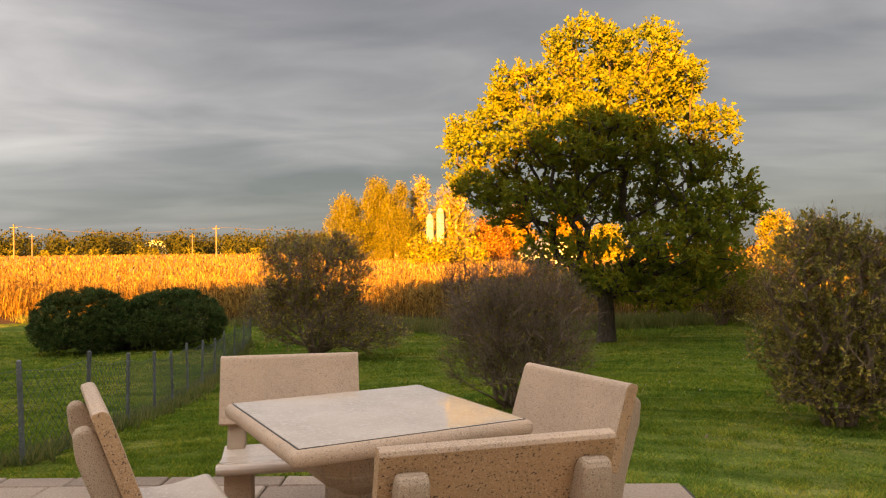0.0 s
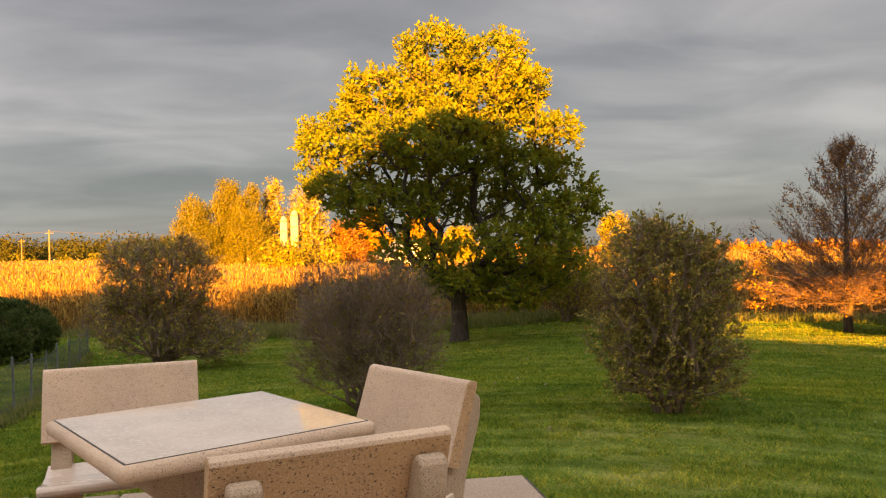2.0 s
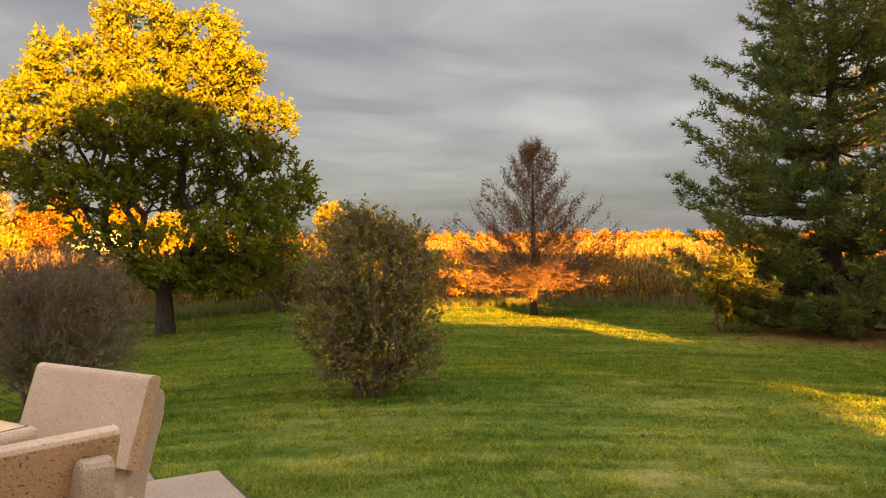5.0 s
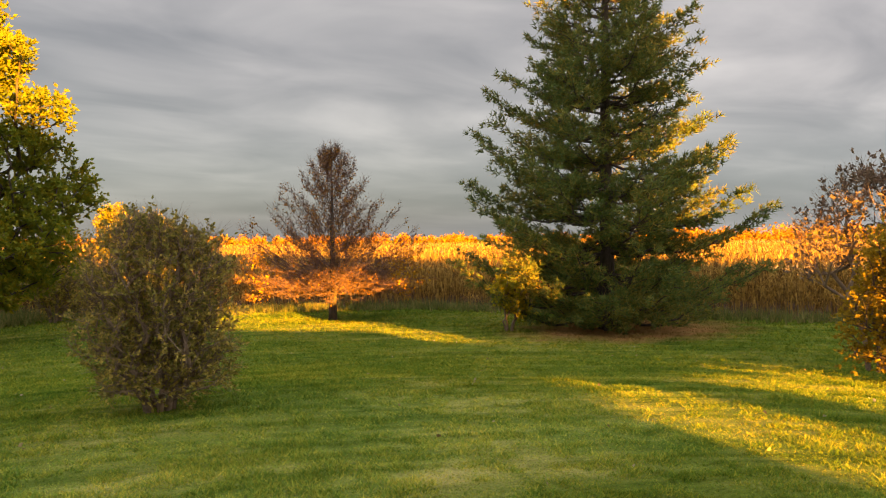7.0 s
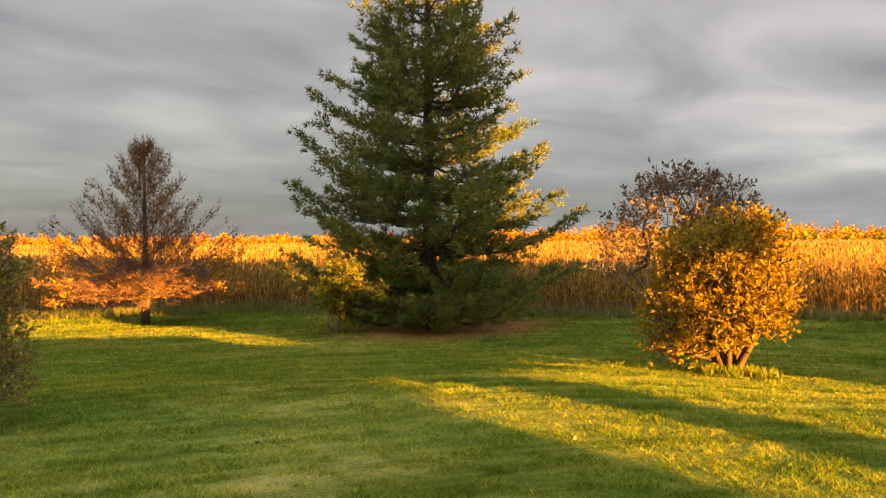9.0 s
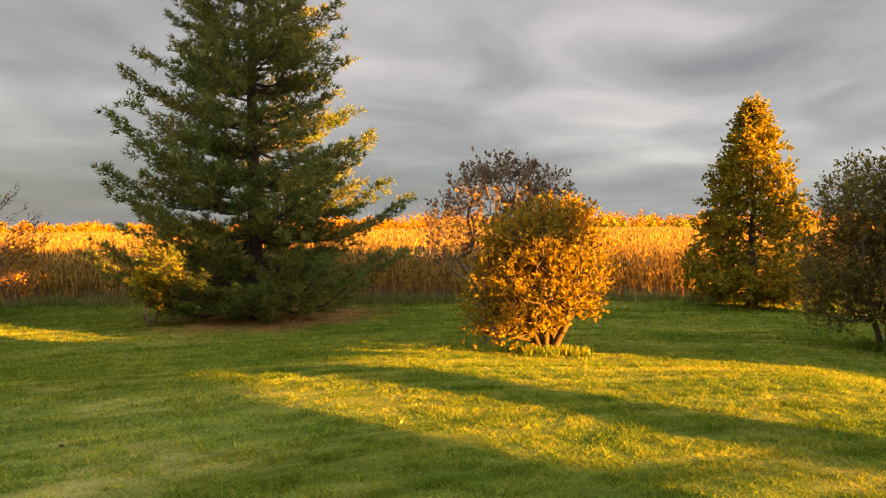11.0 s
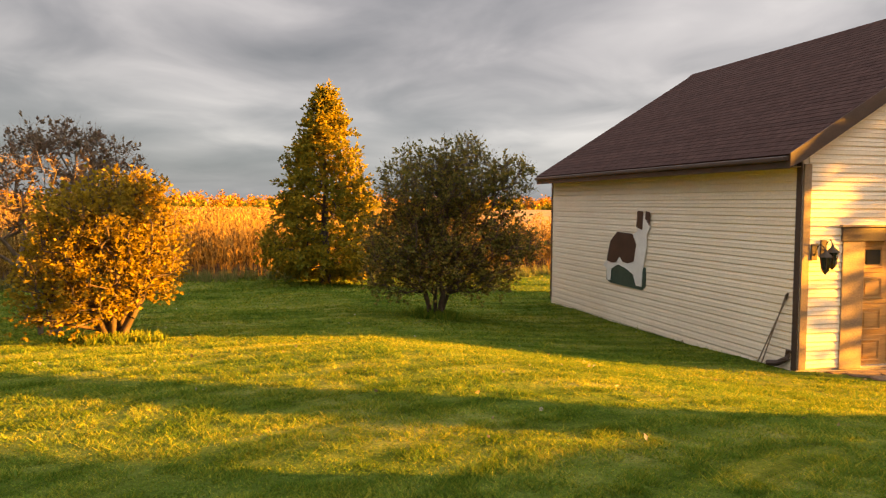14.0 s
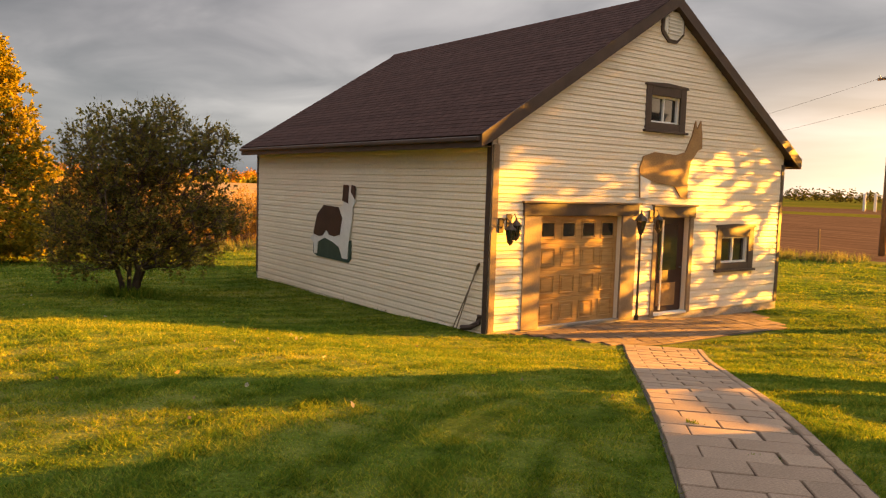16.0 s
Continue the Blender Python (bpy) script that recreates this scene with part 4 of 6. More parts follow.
# ---- wire fence ----
def build_fence():
    line = [(-6.4, 5.9), (-5.0, 6.25), (-3.73, 6.63), (-3.77, 7.9), (-3.98, 9.4), (-4.22, 10.9), (-4.5, 12.4), (-4.8, 14.0), (-5.1, 15.7), (-5.4, 17.5), (-5.75, 19.5), (-6.1, 21.6), (-6.5, 24.0), (-6.95, 26.6)]
    rng = random.Random(4)
    f = thing("wire_fence", pose(0, 0, 0), "low green wire mesh fence on grey metal posts", "fence")
    tops = []
    for x, y in line:
        z = ground_at(x, y)
        lean = rng.uniform(-0.04, 0.04)
        h = 0.93 + rng.uniform(-0.05, 0.06)
        part("post", tube_bm([(x, y, z - 0.2), (x + lean * 0.5, y, z + h / 2), (x + lean, y, z + h), (x + lean, y, z + h + 0.01)], [0.024, 0.024, 0.024, 0.012], 6), METAL, f, "grey metal fence post")
        tops.append((Vector((x, y, z + 0.03)), Vector((x + lean, y, z + h - 0.08))))
    for (a0, a1), (b0, b1) in zip(tops, tops[1:]):
        bm = bmesh.new()
        n = max(6, int((b0 - a0).length / 0.06))
        m = 14

        def at(i, k):
            u, v = i / n, k / m
            p = (a0.lerp(b0, u)).lerp(a1.lerp(b1, u), v)
            p.z -= 0.05 * math.sin(math.pi * u) * v
            return p

        def wire(p, q, w=0.0019):
            d = (q - p).normalized()
            s = d.cross(Vector((0, 0, 1)))
            s = s.normalized() * w if s.length > 0.01 else Vector((w, 0, 0))
            t = d.cross(s).normalized() * w
            r0 = [bm.verts.new(p + o) for o in (s, t, -s - t)]
            r1 = [bm.verts.new(q + o) for o in (s, t, -s - t)]
            for k in range(3):
                bm.faces.new((r0[k], r0[(k + 1) % 3], r1[(k + 1) % 3], r1[k]))
        for i in range(n):
            for k in range(m):
                wire(at(i, k) if (i + k) % 2 else at(i + 1, k), at(i + 1, k + 1) if (i + k) % 2 else at(i, k + 1))
        for k in (0, m):
            wire(at(0, k), at(n // 2, k), 0.003)
            wire(at(n // 2, k), at(n, k), 0.003)
        part("wire_mesh", bm, MESHWIRE, f)


build_fence()


# ---- the garage ----
W, L, HW, OV, OVG = 9.19, 10.49, 3.40, 0.40, 0.20
SLOPE, EAVE = 0.63, 3.46


def rake_z(x):
    """Height of the underside of the roof over the gable wall."""
    return EAVE + SLOPE * (OV + W / 2 - abs(x - W / 2)) - 0.005


def clip_course(z0, z1, holes):
    """The stretches of a gable course between z0 and z1 that no opening takes."""
    lo = max(0.0, (z1 - rake_z(0)) / SLOPE)
    runs = [(lo, W - lo)]
    for x0, x1, a, b in holes:
        if b <= z0 + 0.02 or a >= z1 - 0.02:
            continue
        nxt = []
        for r0, r1 in runs:
            if x0 > r0:
                nxt.append((r0, min(r1, x0)))
            if x1 < r1:
                nxt.append((max(r0, x1), r1))
        runs = [r for r in nxt if r[1] - r[0] > 0.03]
    return runs


def course_bm(x0, x1, z0, z1, flip=False):
    """A clapboard: proud at its foot, tucked in at its head, with a bull-nosed lower edge."""
    t = 0.03
    prof = [(0.0, z0), (-t * 0.8, z0), (-t, z0 + 0.012), (-t * 0.72, z0 + (z1 - z0) * 0.5), (-t * 0.68, z0 + (z1 - z0) * 0.52), (-t * 0.95, z0 + (z1 - z0) * 0.55), (-0.006, z1), (0.0, z1)]
    if flip:
        return prism_bm(prof, x1 - x0, "y", x0)
    return prism_bm(prof, x1 - x0, "x", x0)


def build_garage():
    g = thing("garage", GAR, "cream clapboard garage with a dark brown shingle roof", "garage")
    holes = [(1.21, 3.43, 0.0, 2.12), (4.52, 5.62, 0.0, 2.13), (6.8, 7.86, 1.05, 1.65), (4.13, 5.06, 4.06, 4.61)]
    trims = [(0.78, 3.86, 0.0, 2.36), (4.40, 5.74, 0.0, 2.33), (6.63, 8.07, 0.87, 1.87), (3.96, 5.25, 3.88, 4.80)]
    # gable wall core with real openings: vertical strips between the openings
    cuts = sorted({0.0, W / 2, W, *[h[0] for h in holes], *[h[1] for h in holes]})
    blocks = []
    for x0, x1 in zip(cuts, cuts[1:]):
        spans = [(0.0, None)]
        for h in sorted(holes, key=lambda q: q[2]):
            if h[0] <= x0 + 1e-6 and h[1] >= x1 - 1e-6:
                a, _ = spans.pop()
                if h[2] > a:
                    spans.append((a, h[2]))
                spans.append((h[3], None))
        for a, b in spans:
            if b is None:
                out = [(x0, a), (x1, a), (x1, rake_z(x1)), (x0, rake_z(x0))]
            else:
                out = [(x0, a), (x1, a), (x1, b), (x0, b)]
            blocks.append(prism_bm(out, 0.16, "y", 0.0))
    front = part("gable_wall", blocks[0], SIDING, g)
    for b in blocks[1:]:
        part("wall_panel", b, SIDING, front)
    side = part("side_wall", box_bm((0.16, L - 0.17, HW), (0.08, (L + 0.165) / 2, HW / 2)), SIDING, g)
    part("side_wall", box_bm((0.16, L - 0.17, HW), (W - 0.08, (L + 0.165) / 2, HW / 2)), SIDING, g)
    part("back_wall", prism_bm([(0.16, 0), (W - 0.16, 0), (W - 0.16, rake_z(0.16)), (W / 2, rake_z(W / 2)), (0.16, rake_z(0.16))], 0.16, "y", L - 0.16), SIDING, g)
    part("footing", box_bm((W + 0.02, L + 0.02, 0.5), (W / 2, L / 2, -0.235)), CONCRETE, g)
    # clapboards
    pitch = 0.146
    n = int(HW / pitch)
    for k in range(-2, n):
        z0 = 0.03 + k * pitch
        part("clapboard", course_bm(0.10, L - 0.08, z0, z0 + pitch + 0.002, True), SIDING, side)
    z0 = 0.03
    while z0 < rake_z(W / 2) - 0.15:
        for r0, r1 in clip_course(z0, z0 + pitch, trims):
            r0, r1 = max(r0, 0.10), min(r1, W - 0.10)
            if r1 - r0 > 0.04:
                part("clapboard", course_bm(r0, r1, z0, z0 + pitch + 0.002), SIDING, front)
        z0 += pitch
    # corner boards
    part("corner_board", box_bm((0.03, 0.11, HW), (-0.024, 0.045, HW / 2), 0.004), BROWN_TRIM, g, "dark brown corner board")
    part("corner_board", box_bm((0.14, 0.03, HW - 0.05), (0.07, -0.026, HW / 2), 0.004), TAN_TRIM, g, "tan corner board")
    part("corner_board", box_bm((0.12, 0.03, HW - 0.05), (W - 0.06, -0.026, HW / 2), 0.004), BROWN_TRIM, g, "dark brown corner board")
    part("corner_board", box_bm((0.03, 0.10, HW), (-0.024, L - 0.05, HW / 2), 0.004), BROWN_TRIM, g, "dark brown corner board")
    # roof
    run = W / 2 + OV
    rise = SLOPE * run
    ang = math.atan(SLOPE)
    ln = math.hypot(run, rise)
    eave_z = EAVE
    roof = []
    for sgn in (1, -1):
        base = Matrix.Translation((W / 2 - sgn * run, 0, eave_z)) @ (Matrix.Identity(4) if sgn > 0 else Matrix.Rotation(math.pi, 4, "Z") @ Matrix.Translation((0, -L, 0))) @ Matrix.Rotation(-ang, 4, "Y")
        deck = box_bm((ln, L + 2 * OVG, 0.06), (ln / 2, L / 2, 0.03))
        bmesh.ops.transform(deck, matrix=base, verts=deck.verts)
        rf = part("roof", deck, SHINGLE, g, "dark brown asphalt shingle roof slope")
        m = 36
        for k in range(m):
            a0 = ln * k / m
            prof = [(a0 - 0.012, 0.062), (a0 - 0.012, 0.071), (min(a0 + ln / m + 0.03, ln), 0.064), (min(a0 + ln / m + 0.03, ln), 0.0605)]
            bm = prism_bm(prof, L + 2 * OVG + 0.02, "y", -OVG - 0.01)
            bmesh.ops.transform(bm, matrix=base, verts=bm.verts)
            part("shingle_course", bm, SHINGLE, rf)
        roof.append((base, rf))
    part("ridge_cap", prism_bm([(W / 2 - 0.16, eave_z + rise - 0.02), (W / 2, eave_z + rise + 0.115), (W / 2 + 0.16, eave_z + rise - 0.02)], L + 2 * OVG + 0.04, "y", -OVG - 0.02), SHINGLE, g)
    # eaves: fascia and soffit
    for sgn in (1, -1):
        x = W / 2 - sgn * (run + 0.012)
        part("fascia", box_bm((0.025, L + 2 * OVG, 0.22), (x, L / 2, eave_z - 0.06), 0.004), BROWN_TRIM, g, "dark brown fascia board")
        part("gutter", box_bm((0.09, L + 2 * OVG - 0.04, 0.08), (x - sgn * 0.050, L / 2, eave_z - 0.02), 0.02), BROWN_TRIM, g)
        part("soffit", box_bm((OV - 0.02, L, 0.02), (W / 2 - sgn * (W / 2 + OV / 2), L / 2, eave_z - 0.13)), TAN_TRIM, g)
        for y0 in (-OVG - 0.025, L + OVG):
            prof = [(W / 2 - sgn * (run + 0.02), eave_z - 0.16), (W / 2 - sgn * (run - 0.25), eave_z - 0.03), (W / 2, eave_z + rise - 0.19), (W / 2, eave_z + rise + 0.06), (W / 2 - sgn * (run + 0.02), eave_z + 0.07)]
            part("rake_board", prism_bm(prof, 0.025, "y", y0), BROWN_TRIM, g, "dark brown rake board")
        prof = [(W / 2 - sgn * (run - 0.3), eave_z + 0.05), (W / 2, eave_z + rise - 0.16), (W / 2, eave_z + rise - 0.14), (W / 2 - sgn * (run - 0.3), eave_z + 0.07)]
        part("soffit", prism_bm(prof, OVG, "y", -OVG), BROWN_TRIM, g)
    # garage door
    d = thing("garage_door", GAR, "closed varnished wood panel garage door", "door", kind="structure")
    d.name = "door_1"
    part("door_leaf", box_bm((2.22, 0.045, 2.12), (2.32, 0.13, 1.06)), WOODDOOR, d)
    for r in range(4):
        part("door_section", box_bm((2.20, 0.02, 0.515), (2.32, 0.10, 0.275 + r * 0.525), 0.005), WOODDOOR, d)
        for c in range(4):
            x = 1.21 + 0.29 + c * 0.545
            z = 0.275 + r * 0.525
            fr = join_bm(*[box_bm((0.40, 0.022, 0.03), (x, 0.085, z + s * 0.17), 0.006, 1) for s in (-1, 1)], *[box_bm((0.03, 0.022, 0.31), (x + s * 0.185, 0.085, z), 0.006, 1) for s in (-1, 1)])
            part("panel_moulding", fr, WOODDOOR, d)
            # panels of the top row are dark and glossy
            part("panel", box_bm((0.30, 0.016, 0.25), (x, 0.088, z), 0.012, 1), WOODDOOR if r < 3 else GLASS, d, "" if r < 3 else "small dark glossy panel in the top row")
    part("sill", box_bm((2.22, 0.16, 0.03), (2.32, 0.05, 0.012)), CONCRETE, d)
    # casings
    for x0, x1, zt, w, hole in ((0.78, 3.86, 2.36, 0.42, (1.21, 3.43)), (4.40, 5.74, 2.33, 0.115, (4.52, 5.62))):
        part("casing", box_bm((hole[0] - x0, 0.05, zt - 0.24), ((x0 + hole[0]) / 2, -0.022, (zt - 0.24) / 2), 0.006), TAN_TRIM, g, "tan door casing")
        part("casing", box_bm((x1 - hole[1], 0.05, zt - 0.24), ((x1 + hole[1]) / 2, -0.022, (zt - 0.24) / 2), 0.006), TAN_TRIM, g, "tan door casing")
        part("door_header", box_bm((x1 - x0 + 0.06, 0.07, 0.235), ((x0 + x1) / 2, -0.03, zt - 0.12), 0.008), BROWN_TRIM, g, "dark brown door header")
        part("header_cap", box_bm((x1 - x0 + 0.14, 0.11, 0.035), ((x0 + x1) / 2, -0.045, zt + 0.017), 0.006), TAN_TRIM, g)
    # entry door, standing open inwards over a screen
    e = thing("door_2", GAR, "dark glazed entry door set back in its frame", "door", kind="structure")
    part("door_leaf", box_bm((1.06, 0.045, 2.08), (5.07, 0.13, 1.05)), DARKWOOD, e)
    part("pane", box_bm((0.62, 0.01, 1.0), (5.07, 0.100, 1.45)), GLASS, e)
    part("kick_panel", box_bm((0.62, 0.02, 0.5), (5.07, 0.10, 0.42), 0.01), OCHRE, e, "tan lower door panel")
    part("door_edge", box_bm((0.035, 0.03, 1.95), (4.86, 0.085, 1.06)), WHITE, e, "white screen door edge")
    part("door_handle", tube_bm([(5.5, 0.11, 1.0), (5.5, 0.06, 1.0), (5.42, 0.05, 1.0)], 0.012, 6), METAL, e)
    part("sill", box_bm((1.1, 0.2, 0.05), (5.07, 0.04, 0.02), 0.005), WHITE, e, "pale door sill")
    # windows
    for nm, (x0, x1, z0, z1), (a0, a1, b0, b1) in (("window_1", holes[2], trims[2]), ("window_2", holes[3], trims[3])):
        w = thing(nm, GAR, "small sliding window with white sash and dark surround", "window", kind="structure")
        part("pane", box_bm((x1 - x0, 0.008, z1 - z0), ((x0 + x1) / 2, 0.075, (z0 + z1) / 2)), GLASS, w)
        cx, cz = (x0 + x1) / 2, (z0 + z1) / 2
        bars = [box_bm((x1 - x0, 0.05, 0.04), (cx, 0.05, z), 0.004, 1) for z in (z0 + 0.02, z1 - 0.02)] + [box_bm((0.04, 0.05, z1 - z0 - 0.08), (x, 0.05, cz), 0.004, 1) for x in (x0 + 0.02, cx, x1 - 0.02)]
        part("window_frame", join_bm(*bars), WHITE, w)
        part("casing", box_bm((x0 - a0, 0.045, b1 - b0), ((a0 + x0) / 2, -0.022, (b0 + b1) / 2), 0.006), BROWN_TRIM, w)
        part("casing", box_bm((a1 - x1, 0.045, b1 - b0), ((a1 + x1) / 2, -0.022, (b0 + b1) / 2), 0.006), BROWN_TRIM, w)
        part("casing", box_bm((x1 - x0 - 0.006, 0.045, b1 - z1), (cx, -0.022, (z1 + b1) / 2), 0.006), BROWN_TRIM, w)
        part("casing", box_bm((x1 - x0 - 0.006, 0.045, z0 - b0), (cx, -0.022, (b0 + z0) / 2), 0.006), BROWN_TRIM, w)
        part("window_sill", box_bm((a1 - a0 + 0.1, 0.10, 0.05), ((a0 + a1) / 2, -0.05, b0 + 0.0), 0.008), BROWN_TRIM, w)
        part("drip_cap", prism_bm([(a0 - 0.06, b1), (a1 + 0.06, b1), (a1 + 0.02, b1 + 0.05), (cx, b1 + 0.085), (a0 - 0.02, b1 + 0.05)], 0.07, "y", -0.055), BROWN_TRIM, w)
    # gable vent
    v = thing("gable_vent", GAR, "white octagonal louvred vent in a dark surround", "vent")
    octo = [(4.665 + r[0], 6.06 + r[1]) for r in ((-0.14, -0.34), (0.14, -0.34), (0.36, -0.15), (0.36, 0.15), (0.14, 0.34), (-0.14, 0.34), (-0.36, 0.15), (-0.36, -0.15))]
    part("surround", prism_bm(octo, 0.05, "y", -0.06), BROWN_TRIM, v)
    inner = [(4.665 + (x - 4.665) * 0.82, 6.06 + (z - 6.06) * 0.82) for x, z in octo]
    part("frame", prism_bm(inner, 0.025, "y", -0.085), WHITE, v)
    for k in range(6):
        part("slat", box_bm((0.40, 0.03, 0.035), (4.665, -0.095, 5.88 + k * 0.07), 0, turn=Matrix.Rotation(radians(35), 4, "X")), WHITE, v)
    return g


build_garage()


def build_boards():
    """Two cut-out painted boards on the walls, kept as plain shapes."""
    d = thing("painted_board", GAR, "flat cut-out board painted brown, white and green", "wall board")
    s = -0.05
    white = [(6.97, 1.22), (6.78, 1.12), (6.75, 0.86), (6.6, 0.86), (6.55, 1.15), (6.2, 1.28), (5.75, 1.20), (5.45, 1.1), (5.3, 0.86), (5.05, 0.86), (5.02, 1.2), (4.86, 1.75), (4.86, 2.05), (4.72, 2.2), (4.8, 2.42), (5.1, 2.57), (5.3, 2.4), (5.28, 2.1), (5.6, 1.98), (6.3, 2.0), (6.62, 1.75), (6.75, 1.35)]
    part("backing", prism_bm([(6.82, 0.86), (6.6, 0.80), (5.05, 0.78), (4.92, 0.88), (4.92, 1.3), (6.82, 1.3)], 0.03, "x", s), GREENPAINT, d, "green painted base")
    part("figure", prism_bm(white, 0.015, "x", s - 0.016), WHITE, d, "white painted cut-out")
    part("patch", prism_bm([(6.78, 1.34), (6.5, 1.30), (6.3, 1.32), (6.1, 1.48), (5.95, 1.36), (5.7, 1.34), (5.42, 1.4), (5.32, 1.8), (5.5, 2.04), (6.25, 2.06), (6.6, 1.82)], 0.01, "x", s - 0.027), DARKWOOD, d, "dark brown painted patch")
    part("patch", prism_bm([(5.32, 2.2), (5.05, 2.14), (5.02, 2.56), (5.28, 2.57)], 0.01, "x", s - 0.027), DARKWOOD, d, "dark brown painted patch")
    part("patch", prism_bm([(4.92, 2.4), (4.74, 2.25), (4.72, 2.54), (4.9, 2.57)], 0.01, "x", s - 0.027), DARKWOOD, d, "dark brown painted patch")
    e = thing("painted_board", GAR, "flat ochre cut-out board fixed over the doors", "wall board")
    shape = [(3.85, 3.1), (3.9, 2.5), (4.12, 2.5), (4.2, 2.85), (5.0, 2.75), (5.22, 2.52), (5.45, 2.5), (5.42, 2.9), (5.5, 3.3), (5.72, 3.55), (5.86, 3.6), (5.84, 3.9), (5.78, 4.2), (5.66, 4.0), (5.6, 4.18), (5.5, 3.85), (5.3, 3.5), (5.0, 3.42), (4.3, 3.45), (3.95, 3.35)]
    part("figure", prism_bm(shape, 0.03, "y", -0.056), OCHRE, e)
    part("trim", prism_bm([(3.9, 2.5), (4.12, 2.5), (4.2, 2.85), (3.87, 2.95)], 0.01, "y", -0.068), WHITE, e, "white painted lower piece")


build_boards()


def build_lantern(x, z, arm=0.22, name="wall_lantern"):
    lan = thing(name, GAR @ pose(x, -0.03, z), "bronze wall lantern with a curved arm and glass cage", "lantern", "garage lanterns")
    part("back_plate", box_bm((0.12, 0.03, 0.26), (0, -0.015, 0), 0.01), IRON, lan)
    part("arm", tube_bm([(0, -0.03, -0.05), (0, -0.10, 0.10), (0, -0.17, 0.14), (0, -arm, 0.06), (0, -arm, 0.0)], 0.011, 6), IRON, lan)
    part("cap", lathe_bm([(0.015, 0.06), (0.03, 0.02), (0.10, -0.05), (0.105, -0.065)], 8, (0, -arm, 0)), IRON, lan)
    part("glass", lathe_bm([(0.085, -0.065), (0.055, -0.26)], 6, (0, -arm, 0)), GLASS, lan)
    cage = [tube_bm([(0.09 * math.cos(a), -arm + 0.09 * math.sin(a), -0.06), (0.058 * math.cos(a), -arm + 0.058 * math.sin(a), -0.27)], 0.007, 4) for a in (k * math.pi / 3 for k in range(6))]
    part("cage", join_bm(*cage), IRON, lan)
    part("finial", lathe_bm([(0.06, -0.26), (0.05, -0.29), (0.012, -0.34)], 8, (0, -arm, 0)), IRON, lan)
    return lan


build_lantern(0.40, 2.02)
build_lantern(0.22, 1.95, 0.28)
build_lantern(4.28, 2.12)


def build_lamp_post():
    lp = thing("lamp_post", GAR @ pose(3.68, -0.30, 0.02), "slim dark lamp post with a lantern before the garage", "lamp post")
    part("pole", tube_bm([(0, 0, 0), (0, 0, 0.1), (0, 0, 0.12), (0, 0, 1.75)], [0.05, 0.05, 0.025, 0.022], 8), IRON, lp)
    part("lantern", lathe_bm([(0.03, 1.74), (0.06, 1.78), (0.115, 2.0), (0.115, 2.02)], 6), GLASS, lp)
    part("cap", lathe_bm([(0.14, 2.02), (0.10, 2.09), (0.02, 2.17), (0.012, 2.24)], 6), IRON, lp)


build_lamp_post()


def build_leaning_tool():
    t = thing("leaning_rake", GAR, "long-handled tool leaning on the garage corner", "garden tool")
    part("handle", tube_bm([(-0.18, 0.74, 0.02), (-0.05, 0.22, 1.2)], 0.014, 6), POLEWOOD, t)
    part("handle", tube_bm([(-0.20, 0.62, 0.02), (-0.05, 0.24, 1.24)], 0.012, 6), POLEWOOD, t)
    part("grip", tube_bm([(-0.05, 0.25, 1.14), (-0.05, 0.20, 1.26)], 0.02, 6), IRON, t)
    d = thing("downspout_elbow", GAR, "dark brown downspout elbow at the garage foot", "downspout")
    part("elbow", tube_bm([(-0.05, 0.14, 0.32), (-0.06, 0.16, 0.18), (-0.12, 0.32, 0.08), (-0.18, 0.5, 0.05)], 0.05, 8), BROWN_TRIM, d)


build_leaning_tool()


# ---- trees and shrubs of the garden ----
woody("oak_tree", (4.80, 23.9), [(-0.6, 0, 8.85, 1.25, 1.4, 0.9), (1.2, 0, 8.75, 1.15, 1.3, 0.9), (0.3, 0.3, 7.5, 2.3, 2.0, 1.2), (-2.4, 0, 7.8, 1.1, 1.2, 0.85), (2.1, -0.2, 7.6, 0.8, 1.2, 0.9), (-3.0, 0, 6.5, 1.2, 1.4, 0.9), (-4.4, 0.2, 6.2, 0.75, 0.9, 0.85), (-0.6, -0.6, 6.1, 2.4, 2.1, 1.1), (-3.6, 0.2, 5.0, 1.2, 1.3, 0.75), (3.0, 0, 6.5, 1.0, 1.0, 0.45), (2.4, 0.2, 5.4, 1.4, 1.5, 0.6), (-2.1, -0.6, 4.2, 1.6, 1.6, 0.75), (0.4, 1.4, 4.5, 2.0, 1.1, 0.8), (3.1, 0, 3.9, 1.4, 1.4, 0.6), (1.9, -0.9, 2.9, 1.7, 1.6, 0.7), (-1.2, -0.8, 2.8, 1.4, 1.4, 0.6), (1.7, 0, 1.75, 1.7, 1.7, 0.6), (0.0, 0.3, 1.7, 1.3, 1.3, 0.45), (4.1, 0, 4.5, 0.4, 0.5, 0.55), (2.8, -0.3, 2.3, 1.2, 1.3, 0.55), (0.2, -0.9, 2.1, 1.1, 1.0, 0.45)],
      "large oak with gold and green autumn leaves on the lawn", "tree", 11, OAK_LEAF, tips=1520, per=0, tuft=(7, 10, 0.44), size=0.122, aspect=0.6, trunk=1.5, thick=0.0105, twigs=3, twig_len=0.3, hollow=0.5, power=0.43)
